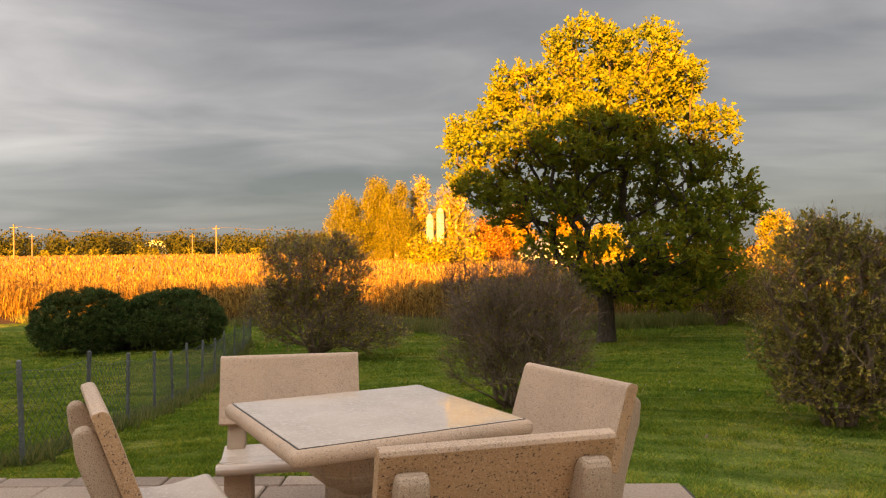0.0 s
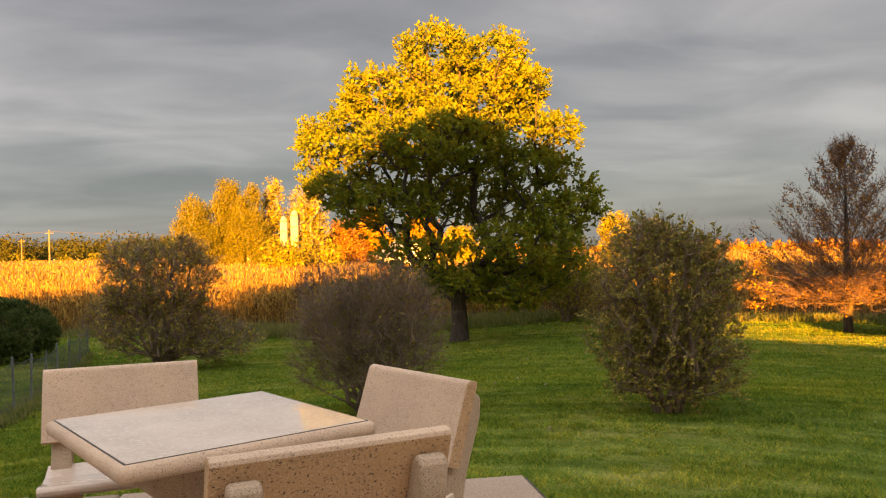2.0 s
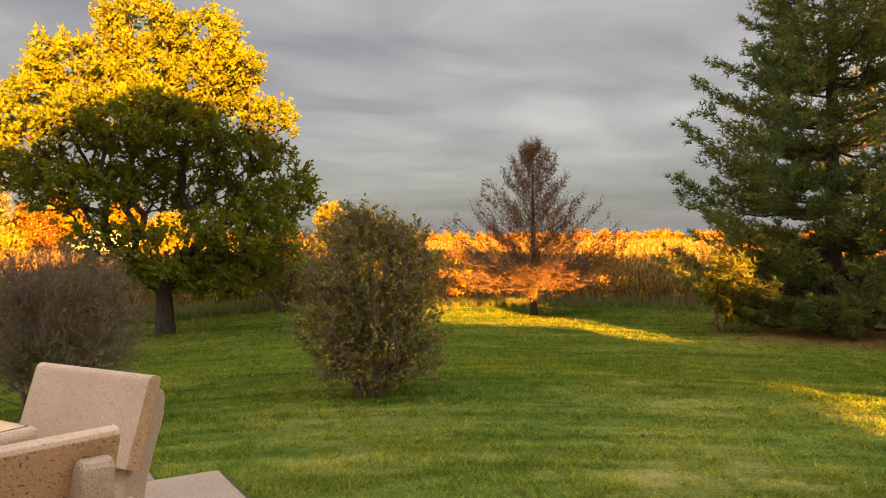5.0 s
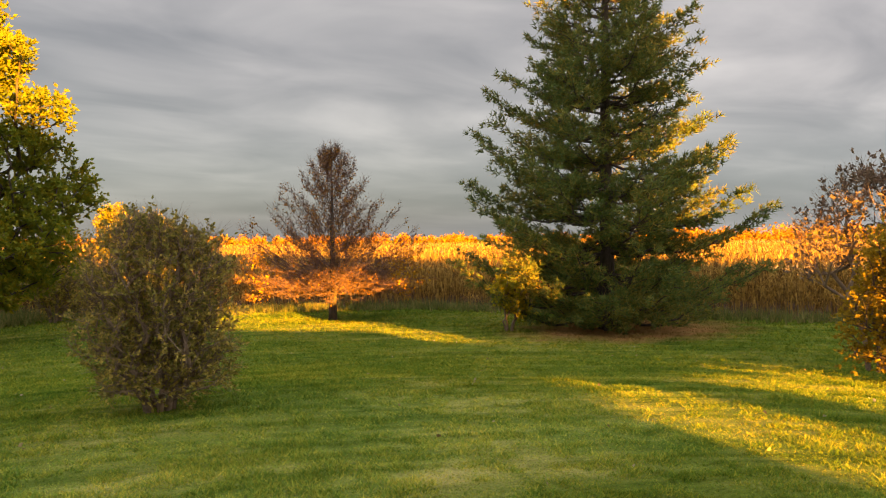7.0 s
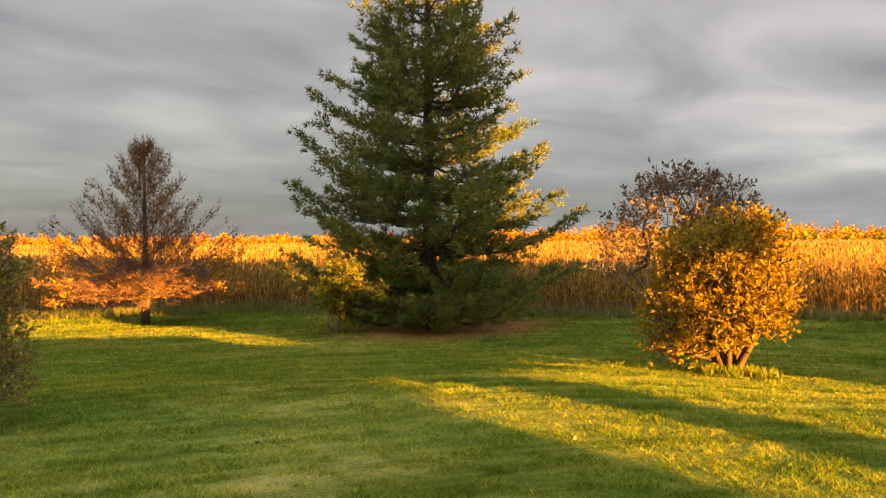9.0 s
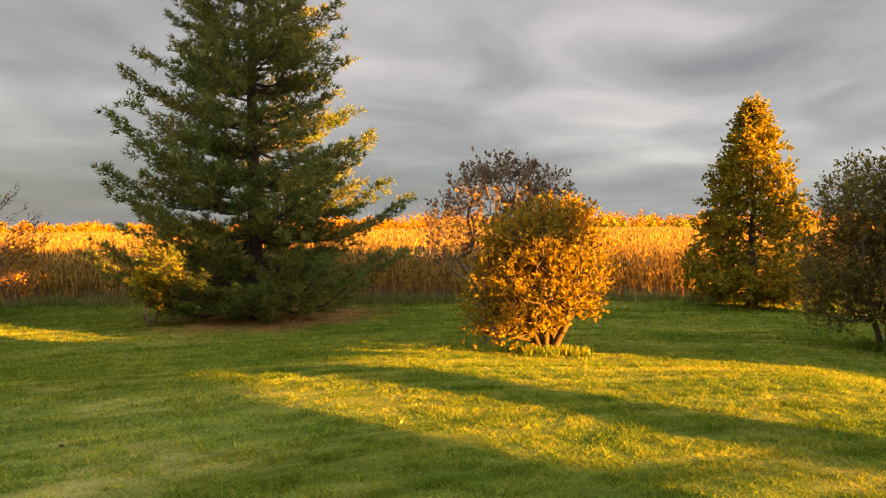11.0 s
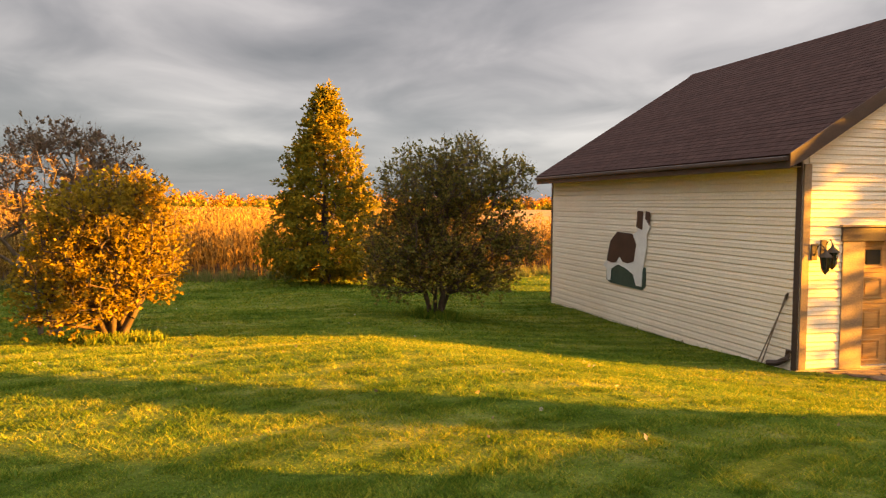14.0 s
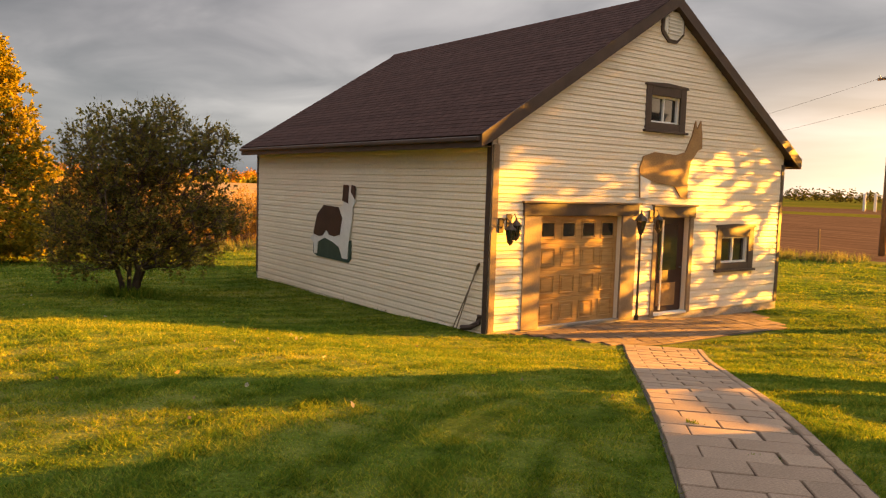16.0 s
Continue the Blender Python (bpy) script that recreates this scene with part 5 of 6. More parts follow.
woody("shrub", (-3.75, 21.4), [(0.0, 0, 2.35, 1.5, 1.1, 1.05), (-0.2, 0, 1.3, 1.7, 1.1, 0.95), (1.2, 0, 0.75, 1.4, 1.0, 0.55), (-0.7, 0, 2.9, 0.7, 0.5, 0.5), (0.6, 0, 3.0, 0.6, 0.5, 0.5)],
      "tall twiggy brown-green shrub by the field edge", "shrub", 12, SHRUB_LEAF, TWIG, tips=1150, per=0, tuft=(2, 5, 0.3), size=0.08, stems=7, trunk=0.4, thick=0.0055, twigs=12, twig_len=0.42, twig_width=0.005)
woody("shrub", (0.81, 8.96), [(0.03, 0, 1.05, 0.92, 0.9, 0.66), (0.0, 0, 0.62, 0.92, 0.88, 0.45), (0.25, 0, 1.35, 0.55, 0.5, 0.42), (-0.4, 0, 1.2, 0.5, 0.5, 0.45)],
      "rounded purple-brown shrub of bare fine twigs", "shrub", 13, BROWN_LEAF, TWIG, tips=1500, per=0, tuft=(1, 3, 0.16), size=0.038, stems=11, trunk=0.12, thick=0.0024, twigs=15, twig_len=0.24, twig_width=0.0018, hollow=0.2, step=0.18)
woody("shrub", (3.73, 7.28), [(0.02, 0, 1.25, 0.70, 0.70, 0.62), (0.0, 0, 0.75, 0.80, 0.76, 0.50), (-0.12, 0, 1.72, 0.42, 0.4, 0.28), (0.38, 0, 1.5, 0.34, 0.35, 0.34), (0.05, 0, 0.35, 0.7, 0.7, 0.24)],
      "dense olive shrub with small sparse leaves", "shrub", 14, SHRUB_LEAF, TWIG, tips=1350, per=0, tuft=(2, 9, 0.17), size=0.042, stems=9, trunk=0.2, thick=0.0030, twigs=9, twig_len=0.24, twig_width=0.0019, hollow=0.25, step=0.18)
woody("sapling", (0.35, 27.0), [(0, 0, 1.9, 0.75, 0.7, 1.2)], "thin bare sapling at the field edge", "sapling", 15, RUST_LEAF, RED_TWIG, tips=120, per=2, size=0.08, stems=3, trunk=0.5, thick=0.008, twigs=6, twig_len=0.5, twig_width=0.006)


def build_young_tree():
    """A nearly bare young tree: a straight leader, many fine limbs that climb steeper towards the top, thin rust
    leaves, and orange ones coloured as sunlit low down.
    """
    rng = np.random.default_rng(16)
    x, y = 16.25, 20.9
    ob = thing("young_tree", pose(x, y, ground_at(x, y), 0, 0, facing(x, y)), "conical tree nearly bare, with thin rust leaves", "tree")
    part("trunk", tube_bm([(0, 0, -0.2), (0, 0, 0.25), (0.02, 0, 1), (0, 0.02, 3), (0.02, 0, 4.6), (0, 0, 6.1)], [0.17, 0.14, 0.125, 0.07, 0.03, 0.006], 9), BARK, ob, smooth=True)
    P, par, rad, tips, tdir = [], [], [], [], []

    def limb(p0, p1, r0, bow, count):
        prev, ids = -1, []
        for i in range(count + 1):
            u = i / count
            p = p0 + (p1 - p0) * u + np.array([0, 0, bow * math.sin(math.pi * u)]) + (rng.normal(size=3) * 0.045 if i else 0)
            P.append(p)
            par.append(prev)
            rad.append(r0 * (1 - 0.75 * u))
            prev = len(P) - 1
            ids.append(prev)
        return ids
    total = 190
    for k in range(total):
        f = (k + rng.random()) / total
        z1 = 0.85 + 5.0 * f ** 1.3
        reach = float(np.interp(z1, [0.8, 1.4, 2.4, 3.1, 3.7, 4.2, 4.7, 5.2, 5.6, 6.0], [2.6, 2.95, 3.0, 2.75, 2.2, 1.7, 1.2, 0.7, 0.35, 0.15])) * (rng.uniform(0.84, 1.05) if k % 3 else rng.uniform(0.45, 0.85))
        rise = float(np.interp(z1, [0.8, 1.6, 2.4, 3.4, 4.4, 5.6], [0.0, 0.32, 0.6, 0.9, 1.3, 2.2]))
        z0 = max(0.9 + 0.4 * rng.random(), z1 - reach * rise)
        a = k * 2.39996 + rng.normal() * 0.2
        p0, p1 = np.array([0, 0, z0]), np.array([math.cos(a) * reach, math.sin(a) * reach, z1])
        ids = limb(p0, p1, 0.026 * (1 - 0.5 * f) * (0.5 + reach / 6), -0.04 * reach if f > 0.15 else 0.05, 9)
        d = (p1 - p0) / np.linalg.norm(p1 - p0)
        across = np.cross(d, [0, 0, 1.0])
        across /= np.linalg.norm(across)
        for q in range(2, 10):
            for sg in (-1, 1):
                if rng.random() < 0.12 + 0.4 * f:
                    continue
                ln = (0.2 + 0.75 * (1 - q / 10)) * (0.35 + reach / 3.4) * rng.uniform(0.6, 1.15)
                e = d * 0.9 + across * sg * rng.uniform(0.3, 0.7) + np.array([0, 0, rng.uniform(0.0, 0.35)])
                e /= np.linalg.norm(e)
                sub = limb(P[ids[q]].copy(), P[ids[q]] + e * ln, 0.007, -0.03, 3)
                for t in sub[1:]:
                    tips.append(P[t])
                    tdir.append(e)
        tips.append(P[ids[-1]])
        tdir.append(d)
    v, f = limb_mesh(np.array(P), np.array(par), np.array(rad), 4)
    mesh_part("limbwork", v, f, RED_TWIG, ob)
    T, E = np.array(tips), unit(np.array(tdir) + np.array([0, 0, 0.25]))
    v, f = spray_mesh(T, E, 0.32, 0.005, 3, rng, 0.75)
    mesh_part("branchwork", v, f, RED_TWIG, ob)
    out = np.hypot(T[:, 0], T[:, 1])
    keep = rng.random(len(T)) < np.where(T[:, 2] < 2.4, 0.2, 0.5)
    v, f = leaf_mesh(around(T[keep], 3, 0.15, rng), 0.085, rng)
    mesh_part("crown", v, f, RUST_LEAF, ob)
    # sunlight put into colour: orange leaves on the left and right low flanks
    low = (T[:, 2] < 2.3) & (out > 2.2) & (np.abs(T[:, 0]) > 1.9) & (rng.random(len(T)) < 0.3)
    v, f = leaf_mesh(around(T[low], 9, 0.2, rng), 0.10, rng)
    mesh_part("low_foliage", v, f, ORANGE_LEAF, ob, "orange leaves coloured as sunlit ends of the lowest limbs")
    return ob


build_young_tree()
woody("shrub", (13.29, 2.45), [(-0.15, 0, 1.75, 1.0, 1.0, 0.62), (-0.25, 0, 1.0, 1.05, 1.0, 0.55), (0.5, 0, 2.0, 0.5, 0.6, 0.5), (-0.7, 0, 1.6, 0.5, 0.5, 0.4), (0.6, 0, 1.2, 0.42, 0.5, 0.5), (-0.5, -0.2, 0.55, 0.75, 0.7, 0.3), (0.1, 0, 2.35, 0.5, 0.5, 0.25)],
      "leafy shrub with amber and brown leaves, woody stems", "shrub", 17, LILAC_LEAF, STEM, tips=560, per=0, tuft=(5, 8, 0.32), fan=0.95, size=0.068, aspect=0.6, stems=6, trunk=0.4, thick=0.0075, twigs=6, twig_len=0.3, hollow=0.35)
woody("small_tree", (15.4, 4.0), [(0.3, 0, 3.05, 1.25, 1.0, 0.55), (-0.8, 0, 2.2, 0.7, 0.7, 0.6), (1.0, 0, 2.5, 0.9, 0.8, 0.7), (0.2, 0, 3.45, 0.7, 0.6, 0.3)],
      "airy small tree with few brown leaves", "tree", 18, PURPLE_LEAF, TWIG, tips=420, per=0, tuft=(2, 5, 0.3), size=0.085, stems=5, trunk=0.9, thick=0.0046, twigs=7, twig_len=0.38, twig_width=0.004)
woody("pyramidal_tree", (26.4, -1.4), [],
      "pyramid-shaped tree with golden upper leaves", "tree", 19, PYRAMID_LEAF, cone=(0.3, 6.15, 2.2, 0.8), tips=520, per=0, tuft=(7, 10, 0.48), size=0.115, aspect=0.65, trunk=5.6, thick=0.006, climb=0.1, down=0.6, lift=0.35)
woody("shrub", (17.72, -3.52), [(-0.3, 0, 2.8, 1.0, 1.1, 1.0), (0.6, 0, 3.1, 0.8, 1.0, 0.9), (-0.8, 0, 1.7, 0.85, 1.1, 0.8), (0.7, 0, 1.8, 1.0, 1.1, 0.8), (1.6, 0, 2.9, 0.6, 0.7, 0.7), (1.8, 0, 1.6, 0.6, 0.7, 0.5), (-0.8, 0, 0.85, 0.85, 0.8, 0.4), (0.9, 0, 0.9, 0.9, 0.8, 0.35), (0.0, -0.5, 1.3, 1.0, 0.7, 0.6)],
      "tall open shrub with small dull green leaves", "shrub", 20, BROWN_LEAF, STEM, tips=1250, per=0, tuft=(4, 6, 0.34), fan=0.9, size=0.078, stems=6, trunk=0.55, thick=0.0036, twigs=9, twig_len=0.42, twig_width=0.004, hollow=0.3)


def build_mugo():
    """A broad clipped-looking dwarf pine: upright needle tufts over two mounded heads."""
    rng = np.random.default_rng(21)
    x, y = -10.3, 24.6
    ob = thing("dwarf_pine", pose(x, y, ground_at(x, y), 0, 0, facing(x, y)), "broad dark green dwarf pine mound on the lawn", "shrub")
    blobs = [(-1.35, 0, 0.85, 1.45, 1.3, 1.0), (1.3, 0, 0.8, 1.55, 1.3, 0.95), (0, 0, 0.6, 1.6, 1.2, 0.8)]
    head = np.concatenate([blob_points(blobs, 520, rng, 0.97), blob_points(blobs, 480, rng, 0.6)])
    head = head[head[:, 2] > 0.12]
    P, par, load, e = branch_net(head * np.array([0.86, 0.86, 0.82]), [np.array([0, 0, -0.1]), np.array([0, 0, 0.15])], rng, 0.4)
    v, f = limb_mesh(P, par, 0.008 * load ** 0.5, 4)
    mesh_part("stem_clump", v, f, BARK, ob)
    out = unit(head - np.array([0, 0, 0.2])) * 0.7 + np.array([0, 0, 0.6])
    C = np.repeat(head, 22, axis=0)
    d = unit(np.repeat(unit(out), 22, axis=0) + 0.75 * rng.normal(size=C.shape))
    C = C + d * 0.17 * rng.uniform(0.5, 1.1, len(C))[:, None]
    C[:, 2] = np.maximum(C[:, 2], 0.06)
    v, f = spray_mesh(C, d, 0.14, 0.013, 7, rng, 0.8)
    mesh_part("needles", v, f, MUGO_LEAF, ob)
    return ob


build_mugo()


def build_pine():
    """A white pine: a straight trunk, whorls of level limbs that turn up at the ends, and feathery tufts along them."""
    rng = np.random.default_rng(31)
    x, y = 19.44, 12.17
    H = 13.2
    ob = thing("pine_tree", pose(x, y, ground_at(x, y), 0, 0, facing(x, y)), "tall broad white pine with feathery blue-green boughs", "tree")
    part("trunk", tube_bm([(0, 0, -0.2), (0, 0, 0.3), (0.03, 0, 2), (0.0, 0.03, 5), (0.02, 0, 9), (0, 0, H)], [0.30, 0.24, 0.21, 0.17, 0.10, 0.02], 9), BARK, ob, smooth=True)
    P, par, rad, tuft, tdir = [], [], [], [], []
    whorls = [0.75, 1.2, 1.7, 2.5, 3.2, 4.0, 4.8, 5.6, 6.4, 7.1, 7.8, 8.5, 9.1, 9.7, 10.3, 10.8, 11.3, 11.8, 12.3]
    for w, z0 in enumerate(whorls):
        f = z0 / H
        reach = float(np.interp(z0, [0.7, 1.7, 3.2, 4.5, 6.0, 7.5, 9.0, 10.5, 12.4], [3.4, 4.2, 3.9, 3.55, 2.95, 2.3, 1.8, 1.25, 0.35]))
        count = 13 if z0 < 8 else 9
        for k in range(count):
            a = 2 * math.pi * (k + 0.35 * rng.normal()) / count + w * 0.9
            ln = reach * (rng.uniform(0.82, 1.08) if k % 2 else rng.uniform(0.45, 0.85))
            rise = 0.04 + 0.30 * f + rng.normal() * 0.07
            zb = z0 + rng.normal() * 0.14
            flat = np.array([math.cos(a), math.sin(a), 0])
            left = np.array([-math.sin(a), math.cos(a), 0])
            n = max(4, int(ln / 0.22))
            prev = -1
            for i in range(n + 1):
                u = i / n
                p = flat * ln * u + np.array([0, 0, zb + ln * (rise * u - 0.16 * math.sin(math.pi * u) * (1 - f) + 0.12 * u ** 3)]) + rng.normal(size=3) * 0.025
                P.append(p)
                par.append(prev)
                rad.append(0.050 * (1 - f * 0.6) * (1 - u) + 0.007)
                prev = len(P) - 1
                if u < 0.2:
                    continue
                for sg in (-1, 1):
                    if rng.random() < 0.25:
                        continue
                    side_len = (0.50 + 0.28 * ln * (1.05 - u)) * rng.uniform(0.6, 1.15) * min(1.0, 0.3 + reach / 3)
                    e = unit((flat * 0.75 + left * sg * 0.75 + np.array([0, 0, rng.uniform(-0.05, 0.4)]))[None])[0]
                    twig = prev
                    steps = max(1, int(side_len / 0.19))
                    for q in range(1, steps + 1):
                        P.append(p + e * side_len * q / steps + np.array([0, 0, 0.10 * side_len * (q / steps) ** 2]) + rng.normal(size=3) * 0.03)
                        par.append(twig)
                        rad.append(0.006)
                        twig = len(P) - 1
                        if q / steps > 0.3:
                            tuft.append(P[-1])
                            tdir.append(e + np.array([0, 0, 0.5]))
                if u > 0.75:
                    tuft.append(p)
                    tdir.append(flat + np.array([0, 0, 0.6]))
    P, par, rad = np.array(P), np.array(par), np.array(rad)
    v, f = limb_mesh(P, par, rad, 4)
    mesh_part("limbwork", v, f, BARK, ob)
    T, D = np.array(tuft), unit(np.array(tdir))
    C = around(T, 4, 0.13, rng)
    v, f = spray_mesh(C, np.repeat(D, 4, axis=0), 0.20, 0.016, 6, rng, 1.15)
    mesh_part("needles", v, f, PINE_LEAF, ob)
    return ob


build_pine()

woody("sapling", (16.9, 13.7), [(0, 0, 1.0, 0.5, 0.5, 0.45), (0.2, 0, 1.45, 0.35, 0.4, 0.35), (0.3, 0, 0.5, 0.3, 0.4, 0.25)], "small lime-yellow leafy sapling beside the pine", "sapling", 33, LIME_LEAF, TWIG, tips=110, per=0, tuft=(4, 6, 0.22), size=0.10, aspect=0.65, stems=3, trunk=0.3, thick=0.006)

# shrubs that catch the light at the field edge
for k, (x, y, s) in enumerate(((9.6, 27.6, 1.25), (11.9, 25.6, 1.3), (13.8, 28.2, 0.9))):
    woody("shrub", (x, y), [(0, 0, 1.6 * s, 1.2 * s, 1.0, 1.2 * s), (0.5, 0, 0.9 * s, 1.1 * s, 1.0, 0.7 * s)], "wild green-brown shrub at the field edge", "shrub", 60 + k, SHRUB_LEAF, TWIG, tips=360, per=20, reach=0.28, size=0.10, stems=5, trunk=0.4, thick=0.007, twigs=4, group="wild shrubs at the field edge")
for k, (x, y, s, w) in enumerate(((18.8, 44.9, 0.88, 1.0), (22.4, 46.0, 0.7, 0.7), (27.5, 54.5, 0.66, 0.8))):
    woody("field_tree", (x, y), [(0, 0, 4.3 * s, 0.9 * w, 0.9, 1.4 * s), (0.3, 0, 2.6 * s, 1.3 * w, 1.2, 1.4 * s)], "gold-topped tree standing in the corn field", "tree", 70 + k, GOLD_LEAF, tips=280, per=30, reach=0.35, size=0.15, trunk=1.2, thick=0.010, group="field trees")



# ---- far trees, farm and poles ----
def far_tree(name, x, y, h, w, label, seed, mat, wood=PALE_BARK, tips=300, per=20, size=0.5, bare=0, group="", narrow=1.0):
    blobs = [(0, 0, h * 0.78, w * 0.62 * narrow, w * 0.6, h * 0.22), (-w * 0.25, 0, h * 0.55, w * 0.7, w * 0.6, h * 0.24), (w * 0.3, 0, h * 0.42, w * 0.75, w * 0.7, h * 0.26), (0, 0, h * 0.22, w * 0.7, w * 0.7, h * 0.16)]
    return woody(name, (x, y), blobs, label, "tree", seed, mat, wood, tips=tips, per=per, reach=0.9, size=size, trunk=h * 0.3, thick=0.02, twigs=bare, twig_len=1.2, twig_width=0.02, step=1.0, group=group)


far_tree("poplar_tree", -14.6, 107, 10.5, 2.9, "golden poplar beyond the corn field", 80, POPLAR_LEAF, per=95, size=0.22, group="farmstead trees")
far_tree("poplar_tree", -10.6, 109, 13.0, 3.0, "golden poplar beyond the corn field", 81, POPLAR_LEAF, per=95, size=0.22, group="farmstead trees")
far_tree("poplar_tree", -7.6, 107, 12.2, 2.6, "golden poplar beyond the corn field", 82, POPLAR_LEAF, per=95, size=0.22, group="farmstead trees")
far_tree("poplar_tree", -4.6, 111, 13.2, 2.1, "thin half-bare orange poplar beyond the corn", 83, GOLD_LEAF, per=8, bare=8, group="farmstead trees")
far_tree("poplar_tree", -1.5, 113, 12.2, 1.5, "thin half-bare orange poplar beyond the corn", 84, GOLD_LEAF, per=4, bare=9, group="farmstead trees")
far_tree("willow_tree", 0.6, 92, 11.5, 2.0, "tall orange half-bare tree by the farm", 85, GOLD_LEAF, per=7, bare=9, group="farmstead trees")
far_tree("maple_tree", 4.4, 96, 6.5, 2.6, "rust-red round tree by the farm", 86, RUST_LEAF, per=50, size=0.32, group="farmstead trees")
far_tree("maple_tree", 8.6, 104, 8.5, 2.8, "orange tree by the farm", 87, ORANGE_LEAF, per=50, size=0.32, group="farmstead trees")
far_tree("maple_tree", 15.6, 104, 8.0, 3.0, "orange tree by the farm", 88, ORANGE_LEAF, per=50, size=0.32, group="farmstead trees")
far_tree("maple_tree", 20.0, 100, 6.0, 2.6, "gold tree by the farm", 89, GOLD_LEAF, per=50, size=0.32, group="farmstead trees")


for k, (x, y, h) in enumerate(((-3.6, 85, 4.3), (-2.4, 84.5, 3.5), (-1.4, 84, 3.7), (-0.3, 86, 4.4), (2.6, 84, 3.8))):
    far_tree("scrub", x, y, h, 1.3, "low orange scrub beside the silos", 400 + k, GOLD_LEAF, tips=90, per=14, size=0.4, group="farm scrub")


def build_farm():
    for x, y, r, top in ((-2.5, 90, 0.42, 5.3), (-1.3, 90.6, 0.46, 6.0)):
        z = ground_at(x, y)
        s = thing("silo", pose(x, y, z), "white round farm silo with a domed cap", "silo", "farm silos")
        part("shell", lathe_bm([(r, -0.3), (r, top - z)], 20), SILOMAT, s, smooth=True)
        part("dome", lathe_bm([(r, top - z), (r * 0.85, top - z + 0.35), (r * 0.45, top - z + 0.6), (0.02, top - z + 0.7)], 20), SILOMAT, s, smooth=True)
        for k in range(1, 6):
            part("hoop", lathe_bm([(r + 0.02, (top - z) * k / 6), (r + 0.05, (top - z) * k / 6 + 0.05), (r + 0.02, (top - z) * k / 6 + 0.1)], 20), SILOMAT, s)
    for x, y, w, d, h, rise, turn, lab in ((10.6, 84, 4.6, 6, 2.6, 1.4, 12, "white farm building behind the trees"), (-98, 255, 14, 9, 4, 2.5, 20, "white farm shed in the far treeline"), (-74, 262, 10, 8, 3.2, 2, -10, "pale farm house in the far treeline")):
        z = ground_at(x, y)
        b = thing("farm_building", pose(x, y, z, 0, 0, turn), lab, "building")
        part("wall", prism_bm([(-w / 2, -0.3), (w / 2, -0.3), (w / 2, h), (0, h + rise), (-w / 2, h)], d, "y", -d / 2), WHITE, b)
        for sg in (-1, 1):
            part("roof", prism_bm([(0, h + rise + 0.02), (sg * (w / 2 + 0.3), h - 0.18), (sg * (w / 2 + 0.3), h - 0.02), (0, h + rise + 0.18)], d + 0.6, "y", -d / 2 - 0.3), SILOMAT, b)
        part("window", box_bm((0.9, 0.1, 0.9), (-w * 0.2, -d / 2 - 0.01, h * 0.5)), GLASS, b)
        part("door", box_bm((1.0, 0.1, 2.0), (w * 0.2, -d / 2 - 0.01, 1.0)), DARKWOOD, b)
    tops = []
    for x, y, top in ((-74.2, 130.2, 7.0), (-95, 174, 6.6), (-66, 196, 6.9), (-43.8, 143.4, 6.9)):
        z = ground_at(x, y)
        p = thing("utility_pole", pose(x, y, z), "pale wooden utility pole in the fields", "pole", "utility poles")
        part("pole", tube_bm([(0, 0, -0.3), (0, 0, top - z)], [0.17, 0.12], 8), POLEWOOD, p)
        part("crossarm", box_bm((1.4, 0.1, 0.12), (0, 0, top - z - 0.6)), POLEWOOD, p)
        tops.append(Vector((x, y, top - 0.3)))
    for a, b in ((tops[0], tops[3]), (tops[3], Vector((4, 160, 7.5)))):
        w = thing("power_line", pose(0, 0, 0), "thin overhead wire between the utility poles", "wire")
        part("wire", tube_bm([a.lerp(b, k / 12) - Vector((0, 0, 1.2 * math.sin(math.pi * k / 12))) for k in range(13)], 0.035, 4), IRON, w)


build_farm()


def build_roadside():
    tops = []
    for x, y, high in ((19.7, -36.6, 8.6), (62, -63, 8.6)):
        z = ground_at(x, y)
        p = thing("utility_pole", pose(x, y, z), "weathered wooden utility pole beside the ploughed field", "pole", "roadside poles")
        part("pole", tube_bm([(0, 0, -0.3), (0, 0, high * 0.5), (0.05, 0, high)], [0.16, 0.135, 0.10], 10), POLEWOOD, p, smooth=True)
        part("crossarm", box_bm((1.6, 0.09, 0.11), (0, 0, high - 0.5), 0.01), POLEWOOD, p)
        for k in (-0.7, 0.7):
            part("insulator", lathe_bm([(0.03, high - 0.44), (0.05, high - 0.40), (0.035, high - 0.32)], 8, (k, 0, 0)), WHITE, p)
        tops.append(Vector((x, y, z + high - 0.3)))
    for drop in (0.0, 1.3):
        w = thing("power_line", pose(0, 0, 0), "thin overhead wire between the roadside poles", "wire")
        a, b = tops[0] - Vector((0, 0, drop)), tops[1] - Vector((0, 0, drop))
        part("wire", tube_bm([a.lerp(b, k / 12) - Vector((0, 0, 0.8 * math.sin(math.pi * k / 12))) for k in range(13)], 0.007, 4), IRON, w)
    for x, y in ((85.4, -157), (87.2, -156.2)):
        z = ground_at(x, y)
        p = thing("marker_post", pose(x, y, z), "white marker post beyond the ploughed field", "post", "marker posts")
        part("post", tube_bm([(0, 0, -0.2), (0, 0, 3.4), (0, 0, 3.5)], [0.28, 0.28, 0.2], 8), WHITE, p)
    for k, (x, y) in enumerate(((21.3, -34.2), (24.6, -30.1), (27.2, -26.0))):
        z = ground_at(x, y)
        p = thing("field_post", pose(x, y, z, 0, 2 - k, 0), "grey wooden field post among the weeds", "post", "field posts")
        part("post", tube_bm([(0, 0, -0.2), (0, 0, 1.15), (0, 0, 1.18)], [0.045, 0.04, 0.03], 7), POLEWOOD, p)


build_roadside()


